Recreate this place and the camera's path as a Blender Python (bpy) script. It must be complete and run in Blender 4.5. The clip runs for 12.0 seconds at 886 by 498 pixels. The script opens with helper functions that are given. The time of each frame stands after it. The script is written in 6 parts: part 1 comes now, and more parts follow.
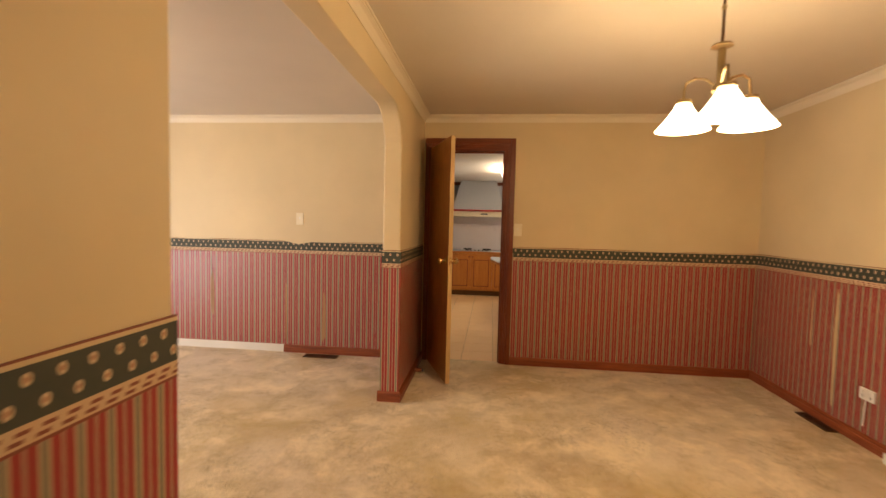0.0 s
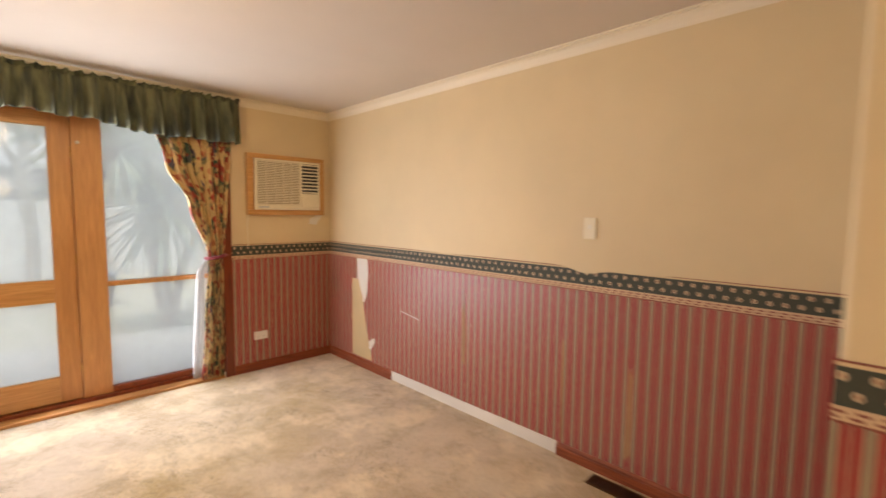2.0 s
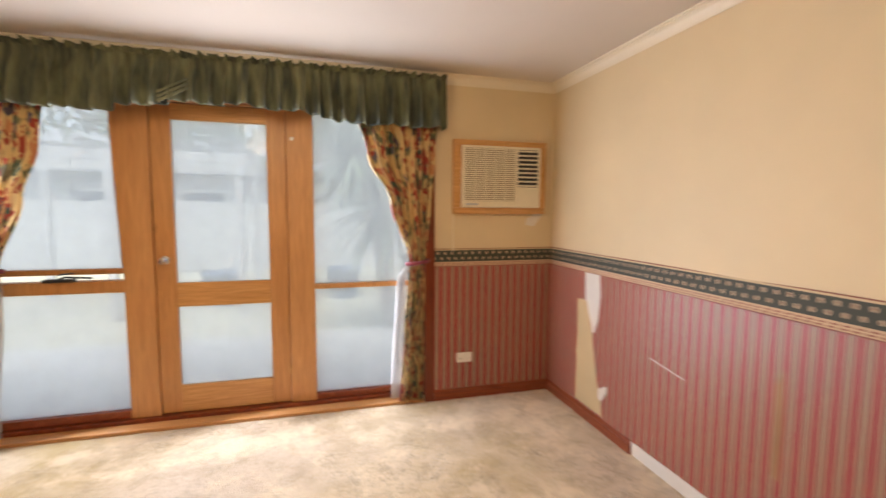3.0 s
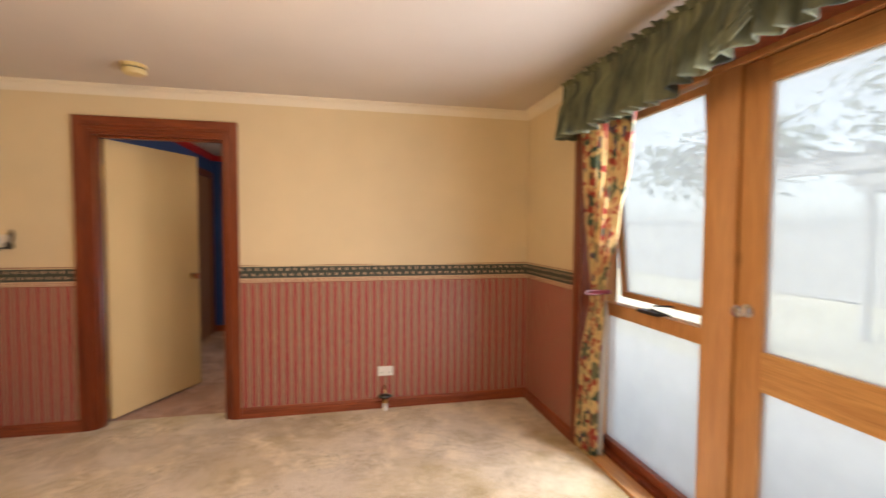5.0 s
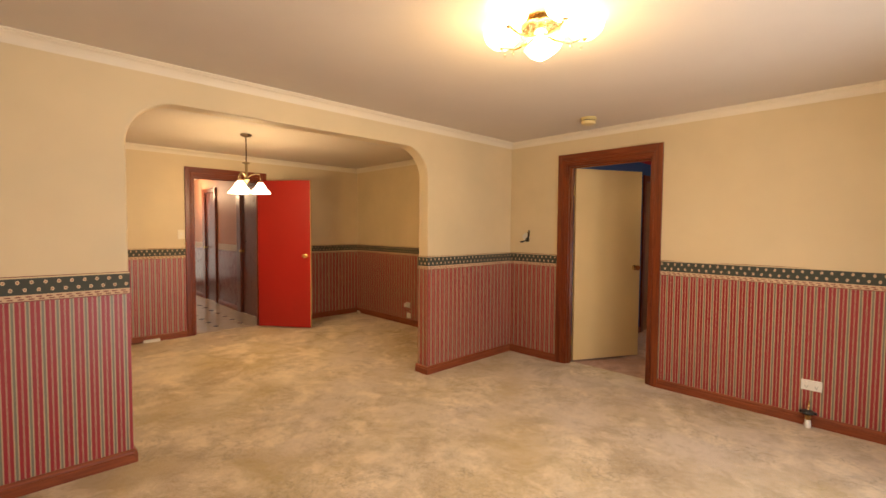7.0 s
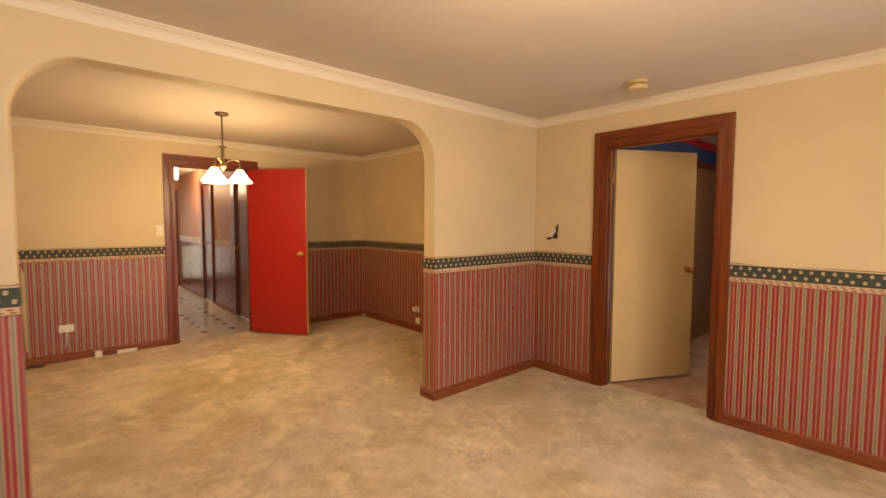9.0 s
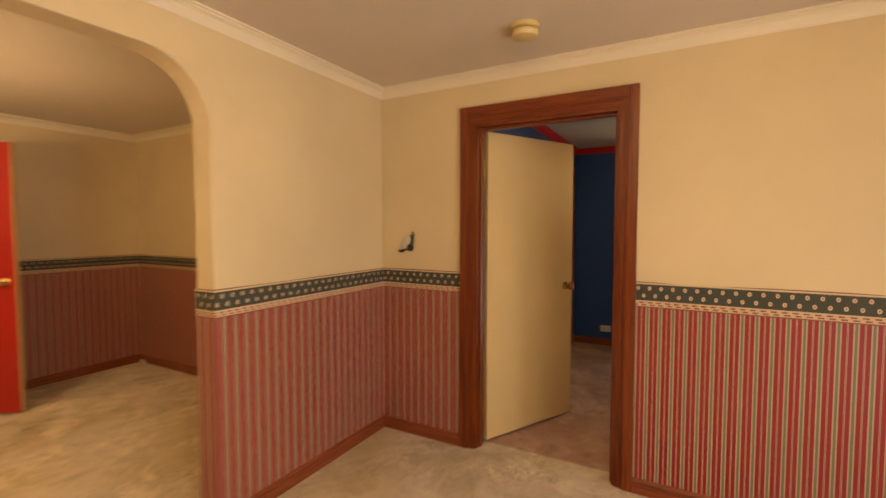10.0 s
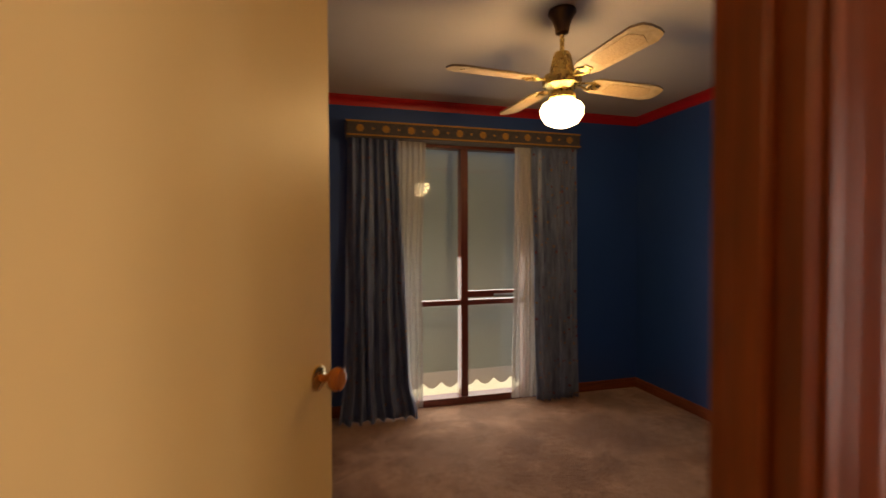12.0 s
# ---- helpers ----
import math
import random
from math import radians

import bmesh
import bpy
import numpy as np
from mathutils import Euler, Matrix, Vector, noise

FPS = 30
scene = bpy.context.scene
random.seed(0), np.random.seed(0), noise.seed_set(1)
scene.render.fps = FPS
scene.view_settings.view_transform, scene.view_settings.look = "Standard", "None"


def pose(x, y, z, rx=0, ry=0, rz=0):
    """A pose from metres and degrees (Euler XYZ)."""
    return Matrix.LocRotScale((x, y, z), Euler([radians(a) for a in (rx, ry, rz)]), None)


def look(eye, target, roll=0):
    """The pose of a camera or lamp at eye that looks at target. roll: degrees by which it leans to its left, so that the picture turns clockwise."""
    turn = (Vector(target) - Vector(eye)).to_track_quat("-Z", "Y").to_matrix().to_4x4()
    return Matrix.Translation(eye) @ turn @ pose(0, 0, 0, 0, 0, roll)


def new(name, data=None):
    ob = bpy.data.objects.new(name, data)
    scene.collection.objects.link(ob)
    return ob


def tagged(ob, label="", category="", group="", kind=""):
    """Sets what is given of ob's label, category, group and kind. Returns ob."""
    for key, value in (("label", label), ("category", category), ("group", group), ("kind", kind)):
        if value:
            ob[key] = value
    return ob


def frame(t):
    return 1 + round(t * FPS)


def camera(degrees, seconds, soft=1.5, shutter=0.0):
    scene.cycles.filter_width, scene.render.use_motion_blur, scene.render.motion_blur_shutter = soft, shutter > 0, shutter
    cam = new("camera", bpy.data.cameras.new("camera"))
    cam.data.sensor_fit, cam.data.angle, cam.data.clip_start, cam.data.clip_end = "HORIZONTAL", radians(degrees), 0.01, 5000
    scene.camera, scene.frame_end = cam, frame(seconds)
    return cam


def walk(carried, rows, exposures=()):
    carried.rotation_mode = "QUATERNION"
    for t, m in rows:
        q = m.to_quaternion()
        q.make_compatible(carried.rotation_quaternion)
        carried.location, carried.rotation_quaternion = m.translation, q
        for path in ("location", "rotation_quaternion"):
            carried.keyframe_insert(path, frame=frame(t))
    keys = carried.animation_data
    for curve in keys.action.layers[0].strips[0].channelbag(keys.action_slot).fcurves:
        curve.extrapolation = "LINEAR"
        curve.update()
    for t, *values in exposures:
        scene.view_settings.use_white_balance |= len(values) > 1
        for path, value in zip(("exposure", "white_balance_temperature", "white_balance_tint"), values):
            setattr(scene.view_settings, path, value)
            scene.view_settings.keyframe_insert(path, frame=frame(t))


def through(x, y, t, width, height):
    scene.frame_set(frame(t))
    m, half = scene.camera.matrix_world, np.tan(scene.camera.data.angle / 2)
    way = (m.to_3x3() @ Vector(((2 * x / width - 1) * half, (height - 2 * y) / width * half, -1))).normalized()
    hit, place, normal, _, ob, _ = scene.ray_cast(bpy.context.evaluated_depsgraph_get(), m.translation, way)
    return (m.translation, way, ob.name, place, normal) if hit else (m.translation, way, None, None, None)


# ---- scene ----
cam = camera(89.9, 12.0, soft=1.5, shutter=0.4)
PATH = [
    (0, (0.783, 0.413, 1.322), (0.569, 2.398, 1.208), 1.4),
    (0.5, (0.754, 0.901, 1.353), (0.401, 2.864, 1.209), 1.3),
    (1, (0.62, 1.442, 1.379), (-0.107, 3.297, 1.215), 1.0),
    (1.5, (0.398, 1.923, 1.383), (-0.692, 3.592, 1.22), 0.6),
    (2, (0.065, 2.362, 1.41), (-1.358, 3.758, 1.247), 0.7),
    (2.5, (-0.337, 2.668, 1.394), (-2.046, 3.696, 1.242), 1.0),
    (2.7, (-0.501, 2.755, 1.4), (-2.297, 3.62, 1.237), 0.8),
    (4.3, (-1.941, 3.44, 1.347), (-3.313, 1.988, 1.248), 0.1),
    (4.5, (-2.102, 3.426, 1.342), (-3.222, 1.771, 1.257), 0.5),
    (5, (-2.386, 3.42, 1.389), (-2.805, 1.466, 1.299), 0.3),
    (5.5, (-2.625, 3.438, 1.336), (-2.217, 1.481, 1.292), 0.7),
    (6, (-2.867, 3.594, 1.328), (-1.812, 1.895, 1.293), 0.9),
    (6.5, (-2.914, 3.885, 1.4), (-1.615, 2.366, 1.319), 0.5),
    (6.9, (-3.051, 3.994, 1.37), (-1.634, 2.585, 1.287), 0.5),
    (7, (-3.088, 4.031, 1.373), (-1.647, 2.647, 1.284), 0.4),
    (9, (-2.586, 3.46, 1.389), (-1.09, 2.138, 1.268), 0.2),
    (9.5, (-2.211, 3.033, 1.417), (-0.91, 1.518, 1.314), 0.1),
    (10, (-1.858, 2.496, 1.401), (-0.89, 0.748, 1.303), 0.0),
    (10.5, (-1.555, 1.957, 1.385), (-0.941, 0.056, 1.305), 0.1),
    (11, (-1.324, 1.329, 1.329), (-1.102, -0.658, 1.284), 0.0),
    (11.2, (-1.245, 1.105, 1.312), (-1.181, -0.894, 1.274), -0.1),
    (11.5, (-1.155, 0.815, 1.307), (-1.296, -1.18, 1.267), -0.1),
    (11.6, (-1.118, 0.7, 1.301), (-1.363, -1.285, 1.263), -0.2),
    (11.9, (-1.103, 0.415, 1.284), (-1.53, -1.538, 1.248), -0.1),
    (12, (-1.092, 0.302, 1.3), (-1.608, -1.63, 1.254), -0.2),
]
walk(cam, [(t, look(eye, target, roll)) for t, eye, target, roll in PATH],
     exposures=[(0, 1.25, 7000, 10), (1.5, 1.12, 6800, 10), (2.5, 1.02, 6300, 11), (4.6, 1.28, 6050, 11), (5.5, 1.20, 6900, 10), (6.5, 1.09, 7200, 11), (9, 1.14, 7600, 10), (10.5, 1.00, 8500, 13), (12, 0.92, 8900, 18)])
SKY, SUN, DAY, BDAY, PEND, CHAND, FAN = 0.15, 1.9, 38, 8, 13.5, 11.6, 7.0

# ---- light ----
world = bpy.data.worlds.new("world")
scene.world = world
world.use_nodes = True
wn = world.node_tree
sky = wn.nodes.new("ShaderNodeTexSky")
sky.sky_type, sky.sun_disc = "NISHITA", False
sky.sun_elevation, sky.sun_rotation, sky.air_density, sky.dust_density = radians(62), radians(108), 1.0, 1.5
haze = wn.nodes.new("ShaderNodeHueSaturation")
haze.inputs["Saturation"].default_value = 0.35
wn.links.new(sky.outputs[0], haze.inputs["Color"])
wn.links.new(haze.outputs[0], wn.nodes["Background"].inputs[0])
wn.nodes["Background"].inputs[1].default_value = SKY


def lamp(name, kind, place, power, colour, size=0.1, size_y=None, target=None):
    data = bpy.data.lights.new(name, kind)
    data.energy, data.color = power, colour
    ob = new(name, data)
    ob.matrix_world = look(place, target) if target else Matrix.Translation(place)
    if kind == "AREA":
        data.shape, data.size, data.size_y = "RECTANGLE", size, size_y or size
    elif kind == "POINT":
        data.shadow_soft_size = size
    elif kind == "SUN":
        data.angle = size
    return ob


lamp("sun", "SUN", (0, 0, 20), SUN, (1.0, 0.95, 0.88), radians(35), target=(-3, 1, 14))
for y in (1.34, 2.29, 3.20):
    lamp("window_daylight", "AREA", (-3.83, y, 1.05), DAY / 3, (0.88, 0.90, 1.0), 0.70, 1.85, target=(0, y + 1.1, 1.0))
lamp("bedroom_daylight", "AREA", (-2.12, -3.16, 0.6), BDAY, (0.8, 0.9, 1.0), 1.1, 1.1, target=(-2.12, 0, 0.3))
WARM = (1.0, 0.665, 0.31)
for y in (7.1, 7.5, 7.9):
    lamp("kitchen_tube_light", "POINT", (0.96, y, 2.10), 4.6, (1.0, 0.76, 0.48), 0.05)
# Warm fill on the room side of the lace, added to brighten the kitchen floor.
lamp("kitchen_window_fill", "AREA", (1.85, 9.82, 1.33), 10, (1.0, 0.86, 0.66), 1.4, 0.9, target=(1.9, 5, 0.8))
lamp("hall_light", "POINT", (6.35, 1.85, 2.02), 13, (1.0, 0.70, 0.44), 0.1)
lamp("hall_daylight", "AREA", (8.12, 2.05, 1.1), 2.2, (1.0, 0.94, 0.88), 0.7, 1.8, target=(3, 2.5, 0.8))


# ---- materials ----
class Graph:
    """A small node material builder; coordinates are in metres on the surface."""

    def __init__(self, name, rough=0.6, metal=0.0, spec=0.5):
        self.m = bpy.data.materials.new(name)
        self.m.use_nodes = True
        self.t = self.m.node_tree
        self.b = self.t.nodes["Principled BSDF"]
        self.b.inputs["Roughness"].default_value = rough
        self.b.inputs["Metallic"].default_value = metal
        self.b.inputs["Specular IOR Level"].default_value = spec
        self.uv = self.t.nodes.new("ShaderNodeUVMap").outputs[0]
        self.obj = self.t.nodes.new("ShaderNodeTexCoord").outputs["Object"]
        sep = self.t.nodes.new("ShaderNodeSeparateXYZ")
        self.t.links.new(self.uv, sep.inputs[0])
        self.u, self.v = sep.outputs[0], sep.outputs[1]

    def put(self, socket, value):
        if hasattr(value, "is_output"):
            self.t.links.new(value, socket)
        elif isinstance(value, (tuple, list)) and len(value) == 3 and socket.type == "RGBA":
            socket.default_value = (*value, 1)
        else:
            socket.default_value = value

    def math(self, op, a, b=0.0, c=0.0):
        n = self.t.nodes.new("ShaderNodeMath")
        n.operation = op
        for s, v in zip(n.inputs, (a, b, c)):
            self.put(s, v)
        return n.outputs[0]

    def mix(self, fac, a, b, mode="MIX"):
        n = self.t.nodes.new("ShaderNodeMix")
        n.data_type, n.blend_type = "RGBA", mode
        self.put(n.inputs[0], fac)
        self.put(n.inputs[6], a)
        self.put(n.inputs[7], b)
        return n.outputs[2]

    def scaled(self, where, sx, sy, sz=1.0):
        n = self.t.nodes.new("ShaderNodeVectorMath")
        n.operation = "MULTIPLY"
        self.put(n.inputs[0], where)
        n.inputs[1].default_value = (sx, sy, sz)
        return n.outputs[0]

    def noise(self, scale, detail=3.0, rough=0.55, where=None, warp=0.0):
        n = self.t.nodes.new("ShaderNodeTexNoise")
        self.put(n.inputs["Vector"], self.uv if where is None else where)
        n.inputs["Scale"].default_value, n.inputs["Detail"].default_value = scale, detail
        n.inputs["Roughness"].default_value, n.inputs["Distortion"].default_value = rough, warp
        return n.outputs[0]

    def voronoi(self, scale, where=None, out="Color"):
        n = self.t.nodes.new("ShaderNodeTexVoronoi")
        self.put(n.inputs["Vector"], self.uv if where is None else where)
        n.inputs["Scale"].default_value = scale
        return n.outputs[out]

    def ramp(self, fac, stops, hard=False):
        n = self.t.nodes.new("ShaderNodeValToRGB")
        n.color_ramp.interpolation = "CONSTANT" if hard else "LINEAR"
        e = n.color_ramp.elements
        while len(e) < len(stops):
            e.new(0.5)
        for k, (p, c) in zip(e, stops):
            k.position = p
            k.color = (*c, 1) if isinstance(c, (tuple, list)) else (c, c, c, 1)
        self.put(n.inputs[0], fac)
        return n.outputs[0]

    def random(self):
        return self.t.nodes.new("ShaderNodeObjectInfo").outputs["Random"]

    def between(self, x, lo, hi):
        return self.math("MULTIPLY", self.math("GREATER_THAN", x, lo), self.math("LESS_THAN", x, hi))

    def done(self, colour, rough=None, bump=None, strength=0.2, dist=0.01):
        self.put(self.b.inputs["Base Color"], colour)
        if rough is not None:
            self.put(self.b.inputs["Roughness"], rough)
        if bump is not None:
            n = self.t.nodes.new("ShaderNodeBump")
            n.inputs["Strength"].default_value, n.inputs["Distance"].default_value = strength, dist
            self.put(n.inputs["Height"], bump)
            self.t.links.new(n.outputs[0], self.b.inputs["Normal"])
        return self.m


def painted(name, colour, rough=0.6, amount=0.07, bump=0.05):
    g = Graph(name, rough)
    dark = tuple(c * (1 - 2.2 * amount) for c in colour)
    big, fine = g.noise(1.3, 4), g.noise(90, 3)
    c = g.mix(g.ramp(big, [(0.3, 0.0), (0.75, 1.0)]), dark, colour)
    c = g.mix(g.math("MULTIPLY", fine, 0.12), c, dark)
    return g.done(c, g.math("ADD", rough - 0.08, g.math("MULTIPLY", big, 0.16)), fine, bump, 0.004)


def timber(name, dark, light, rough=0.4, along="v", knots=True, spec=0.5):
    g = Graph(name, rough, spec=spec)
    where = g.scaled(g.obj, 14, 14, 0.9) if along == "v" else g.scaled(g.obj, 14, 0.9, 14) if along == "y" else g.scaled(g.obj, 0.9, 14, 14)
    grain = g.noise(2.2, 6, 0.6, where, 1.2)
    streak = g.noise(9, 4, 0.6, where)
    c = g.mix(g.ramp(grain, [(0.3, 0.0), (0.7, 1.0)]), dark, light)
    c = g.mix(g.math("MULTIPLY", g.ramp(streak, [(0.45, 0.0), (0.7, 1.0)]), 0.35), c, tuple(x * 0.6 for x in dark))
    if knots:
        k = g.ramp(g.voronoi(1.1, g.scaled(g.obj, 5, 5, 1.6), "Distance"), [(0.03, 1.0), (0.09, 0.0)])
        c = g.mix(g.math("MULTIPLY", k, 0.6), c, tuple(x * 0.4 for x in dark))
    return g.done(c, g.math("ADD", rough - 0.1, g.math("MULTIPLY", streak, 0.2)), streak, 0.12, 0.003)


def metal(name, colour, rough):
    g = Graph(name, rough, 1.0)
    n = g.noise(60, 3, where=g.obj)
    return g.done(g.mix(n, tuple(c * 0.75 for c in colour), colour), g.math("ADD", rough - 0.08, g.math("MULTIPLY", n, 0.16)))


def plastic(name, colour, rough=0.35):
    g = Graph(name, rough)
    n = g.noise(25, 3, where=g.obj)
    return g.done(g.mix(n, tuple(c * 0.88 for c in colour), colour), g.math("ADD", rough - 0.05, g.math("MULTIPLY", n, 0.12)))


def glass(name, tint=(0.97, 0.99, 0.98), veil=0.0, gloss_least=0.045):
    m = bpy.data.materials.new(name)
    m.use_nodes = True
    t = m.node_tree
    for n in list(t.nodes):
        t.nodes.remove(n)
    out, mix = t.nodes.new("ShaderNodeOutputMaterial"), t.nodes.new("ShaderNodeMixShader")
    clear, gloss, fres = t.nodes.new("ShaderNodeBsdfTransparent"), t.nodes.new("ShaderNodeBsdfGlossy"), t.nodes.new("ShaderNodeMapRange")
    weight = t.nodes.new("ShaderNodeLayerWeight")
    weight.inputs[0].default_value = 0.5
    curve = t.nodes.new("ShaderNodeMath")
    curve.operation = "POWER"
    curve.inputs[1].default_value = 4.0
    t.links.new(weight.outputs["Facing"], curve.inputs[0])
    t.links.new(curve.outputs[0], fres.inputs[0])
    fres.inputs[3].default_value, fres.inputs[4].default_value = gloss_least, 0.6
    clear.inputs[0].default_value, gloss.inputs["Roughness"].default_value = (*tint, 1), 0.02
    t.links.new(fres.outputs[0], mix.inputs[0])
    t.links.new(clear.outputs[0], mix.inputs[1])
    t.links.new(gloss.outputs[0], mix.inputs[2])
    # Pale translucent layer puts glare haze over the view into the pane itself.
    if veil:
        film, over = t.nodes.new("ShaderNodeBsdfTranslucent"), t.nodes.new("ShaderNodeMixShader")
        film.inputs[0].default_value = (0.90, 0.92, 0.95, 1)
        veil_noise = t.nodes.new("ShaderNodeTexNoise")
        veil_noise.inputs["Scale"].default_value, veil_noise.inputs["Detail"].default_value = 3.0, 4.0
        amount = t.nodes.new("ShaderNodeMapRange")
        amount.inputs[3].default_value, amount.inputs[4].default_value = veil * 0.75, veil * 1.25
        t.links.new(t.nodes.new("ShaderNodeTexCoord").outputs["Object"], veil_noise.inputs["Vector"])
        t.links.new(veil_noise.outputs[0], amount.inputs[0])
        t.links.new(amount.outputs[0], over.inputs[0])
        t.links.new(mix.outputs[0], over.inputs[1])
        t.links.new(film.outputs[0], over.inputs[2])
        mix = over
    t.links.new(mix.outputs[0], out.inputs[0])
    return m


def glowing(name, colour, strength):
    m = bpy.data.materials.new(name)
    m.use_nodes = True
    b = m.node_tree.nodes["Principled BSDF"]
    b.inputs["Base Color"].default_value = (0.9, 0.88, 0.82, 1)
    b.inputs["Emission Color"].default_value = (*colour, 1)
    b.inputs["Emission Strength"].default_value = strength
    return m


def cloth(name, colours, scale, rough=0.85, sheen=0.2, weave=400):
    g = Graph(name, rough)
    n = g.noise(scale, 4)
    c = g.ramp(n, [(0.3 + 0.4 * i / max(1, len(colours) - 1), k) for i, k in enumerate(colours)])
    g.b.inputs["Sheen Weight"].default_value = sheen
    return g.done(c, None, g.noise(weave, 2), 0.15, 0.002)


def pleat_shaded_cloth(name, dark, light):
    g = Graph(name, 0.85)
    # Vertical dark and light streaks paint pleat shadows into the cloth colour.
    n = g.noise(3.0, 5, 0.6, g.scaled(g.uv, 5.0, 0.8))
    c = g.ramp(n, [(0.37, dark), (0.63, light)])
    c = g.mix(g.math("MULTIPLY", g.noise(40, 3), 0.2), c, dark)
    return g.done(c, None, g.noise(400, 2), 0.15, 0.002)


def carpet(name, pale, mid, dark, grey):
    """Matted pile: pale trodden patches, darker drifts of pile, creases and a few spots."""
    g = Graph(name, 0.95, spec=0.1)
    big, med = g.noise(1.5, 6, 0.62, warp=0.3), g.noise(5.0, 7, 0.72, warp=0.2)
    fine, tuft = g.noise(150, 3, 0.7), g.noise(34, 5, 0.7)
    c = g.mix(g.ramp(big, [(0.40, 0.0), (0.60, 1.0)]), mid, pale)
    c = g.mix(g.math("MULTIPLY", g.ramp(g.noise(0.7, 4), [(0.42, 0.0), (0.60, 1.0)]), 0.6), c, grey)
    c = g.mix(g.math("MULTIPLY", g.ramp(g.noise(2.4, 6, 0.66), [(0.49, 0.0), (0.60, 1.0)]), 0.8), c, tuple(min(0.9, x * 1.16) for x in pale))
    c = g.mix(g.math("MULTIPLY", g.ramp(med, [(0.49, 0.0), (0.66, 1.0)]), 0.50), c, dark)
    c = g.mix(g.math("MULTIPLY", g.ramp(g.noise(1.15, 6, 0.66, warp=0.4), [(0.53, 0.0), (0.64, 1.0)]), 0.6), c, dark)
    c = g.mix(g.math("MULTIPLY", g.ramp(tuft, [(0.50, 0.0), (0.70, 1.0)]), 0.30), c, dark)
    c = g.mix(g.math("MULTIPLY", fine, 0.18), c, tuple(x * 0.65 for x in mid))
    some = g.ramp(g.noise(2.2, 3), [(0.47, 0.0), (0.58, 1.0)])
    for scale, wide, much in ((7.5, 0.012, 0.6), (15.0, 0.016, 0.45)):
        line = g.ramp(g.math("ABSOLUTE", g.math("SUBTRACT", g.noise(scale, 5, 0.6, warp=0.6), 0.5)), [(0.0, 1.0), (wide, 0.0)])
        c = g.mix(g.math("MULTIPLY", g.math("MULTIPLY", line, some), much), c, tuple(x * 0.5 for x in dark))
    spots = g.ramp(g.voronoi(0.9, out="Distance"), [(0.015, 1.0), (0.03, 0.0)])
    c = g.mix(g.math("MULTIPLY", spots, 0.6), c, tuple(x * 0.3 for x in dark))
    g.b.inputs["Sheen Weight"].default_value = 0.3
    h = g.math("ADD", g.math("MULTIPLY", med, 0.8), g.math("ADD", g.math("MULTIPLY", tuft, 0.5), g.math("MULTIPLY", fine, 0.35)))
    return g.done(c, None, h, 0.75, 0.025)


def striped_paper():
    g = Graph("striped_wallpaper", 0.42, spec=0.6)
    f = g.math("FRACT", g.math("DIVIDE", g.math("ADD", g.u, 20.0), 0.058))
    red, rose, beige, olive = (0.30, 0.012, 0.018), (0.30, 0.10, 0.078), (0.46, 0.35, 0.21), (0.175, 0.172, 0.115)
    c = g.ramp(f, [(0.0, red), (0.265, beige), (0.295, rose), (0.345, beige), (0.375, red), (0.645, beige), (0.74, olive), (0.905, beige)], hard=True)
    fade = g.noise(1.1, 4)
    c = g.mix(g.math("MULTIPLY", g.ramp(fade, [(0.4, 0.0), (0.8, 1.0)]), 0.14), c, (0.34, 0.13, 0.10))
    c = g.mix(g.math("MULTIPLY", g.noise(60, 3), 0.10), c, (0.10, 0.03, 0.03))
    return g.done(c, None, g.noise(220, 2), 0.06, 0.002)


def border_paper():
    g = Graph("medallion_border_paper", 0.7)
    v = g.math("SUBTRACT", g.v, 0.990)
    cream, green, tan, brown = (0.62, 0.47, 0.28), (0.034, 0.042, 0.030), (0.60, 0.42, 0.26), (0.22, 0.06, 0.04)
    c = g.ramp(g.math("DIVIDE", v, 0.13), [(0.0, brown), (0.025, tan), (0.265, green), (0.905, cream), (0.965, brown)], hard=True)
    for row, shift in ((0.0975, 0.0), (0.0590, 0.0265)):
        du = g.math("SUBTRACT", g.math("MULTIPLY", g.math("FRACT", g.math("DIVIDE", g.math("ADD", g.u, 20 + shift), 0.053)), 0.053), 0.0265)
        dv = g.math("SUBTRACT", v, row)
        d = g.math("SQRT", g.math("ADD", g.math("MULTIPLY", du, du), g.math("MULTIPLY", g.math("MULTIPLY", dv, dv), 0.62)))
        c = g.mix(g.math("LESS_THAN", d, 0.0080), c, (0.62, 0.46, 0.29))
        c = g.mix(g.math("LESS_THAN", d, 0.0036), c, (0.36, 0.15, 0.08))
    for row, shift in ((0.0235, 0.0), (0.0115, 0.010)):
        fu = g.math("FRACT", g.math("DIVIDE", g.math("ADD", g.u, 20 + shift), 0.0395))
        inside = g.math("MULTIPLY", g.between(fu, 0.2, 0.76), g.between(v, row - 0.0032, row + 0.0032))
        c = g.mix(inside, c, brown)
    c = g.mix(g.math("MULTIPLY", g.noise(50, 3), 0.15), c, (0.2, 0.15, 0.1))
    return g.done(c, None, g.noise(200, 2), 0.05, 0.002)


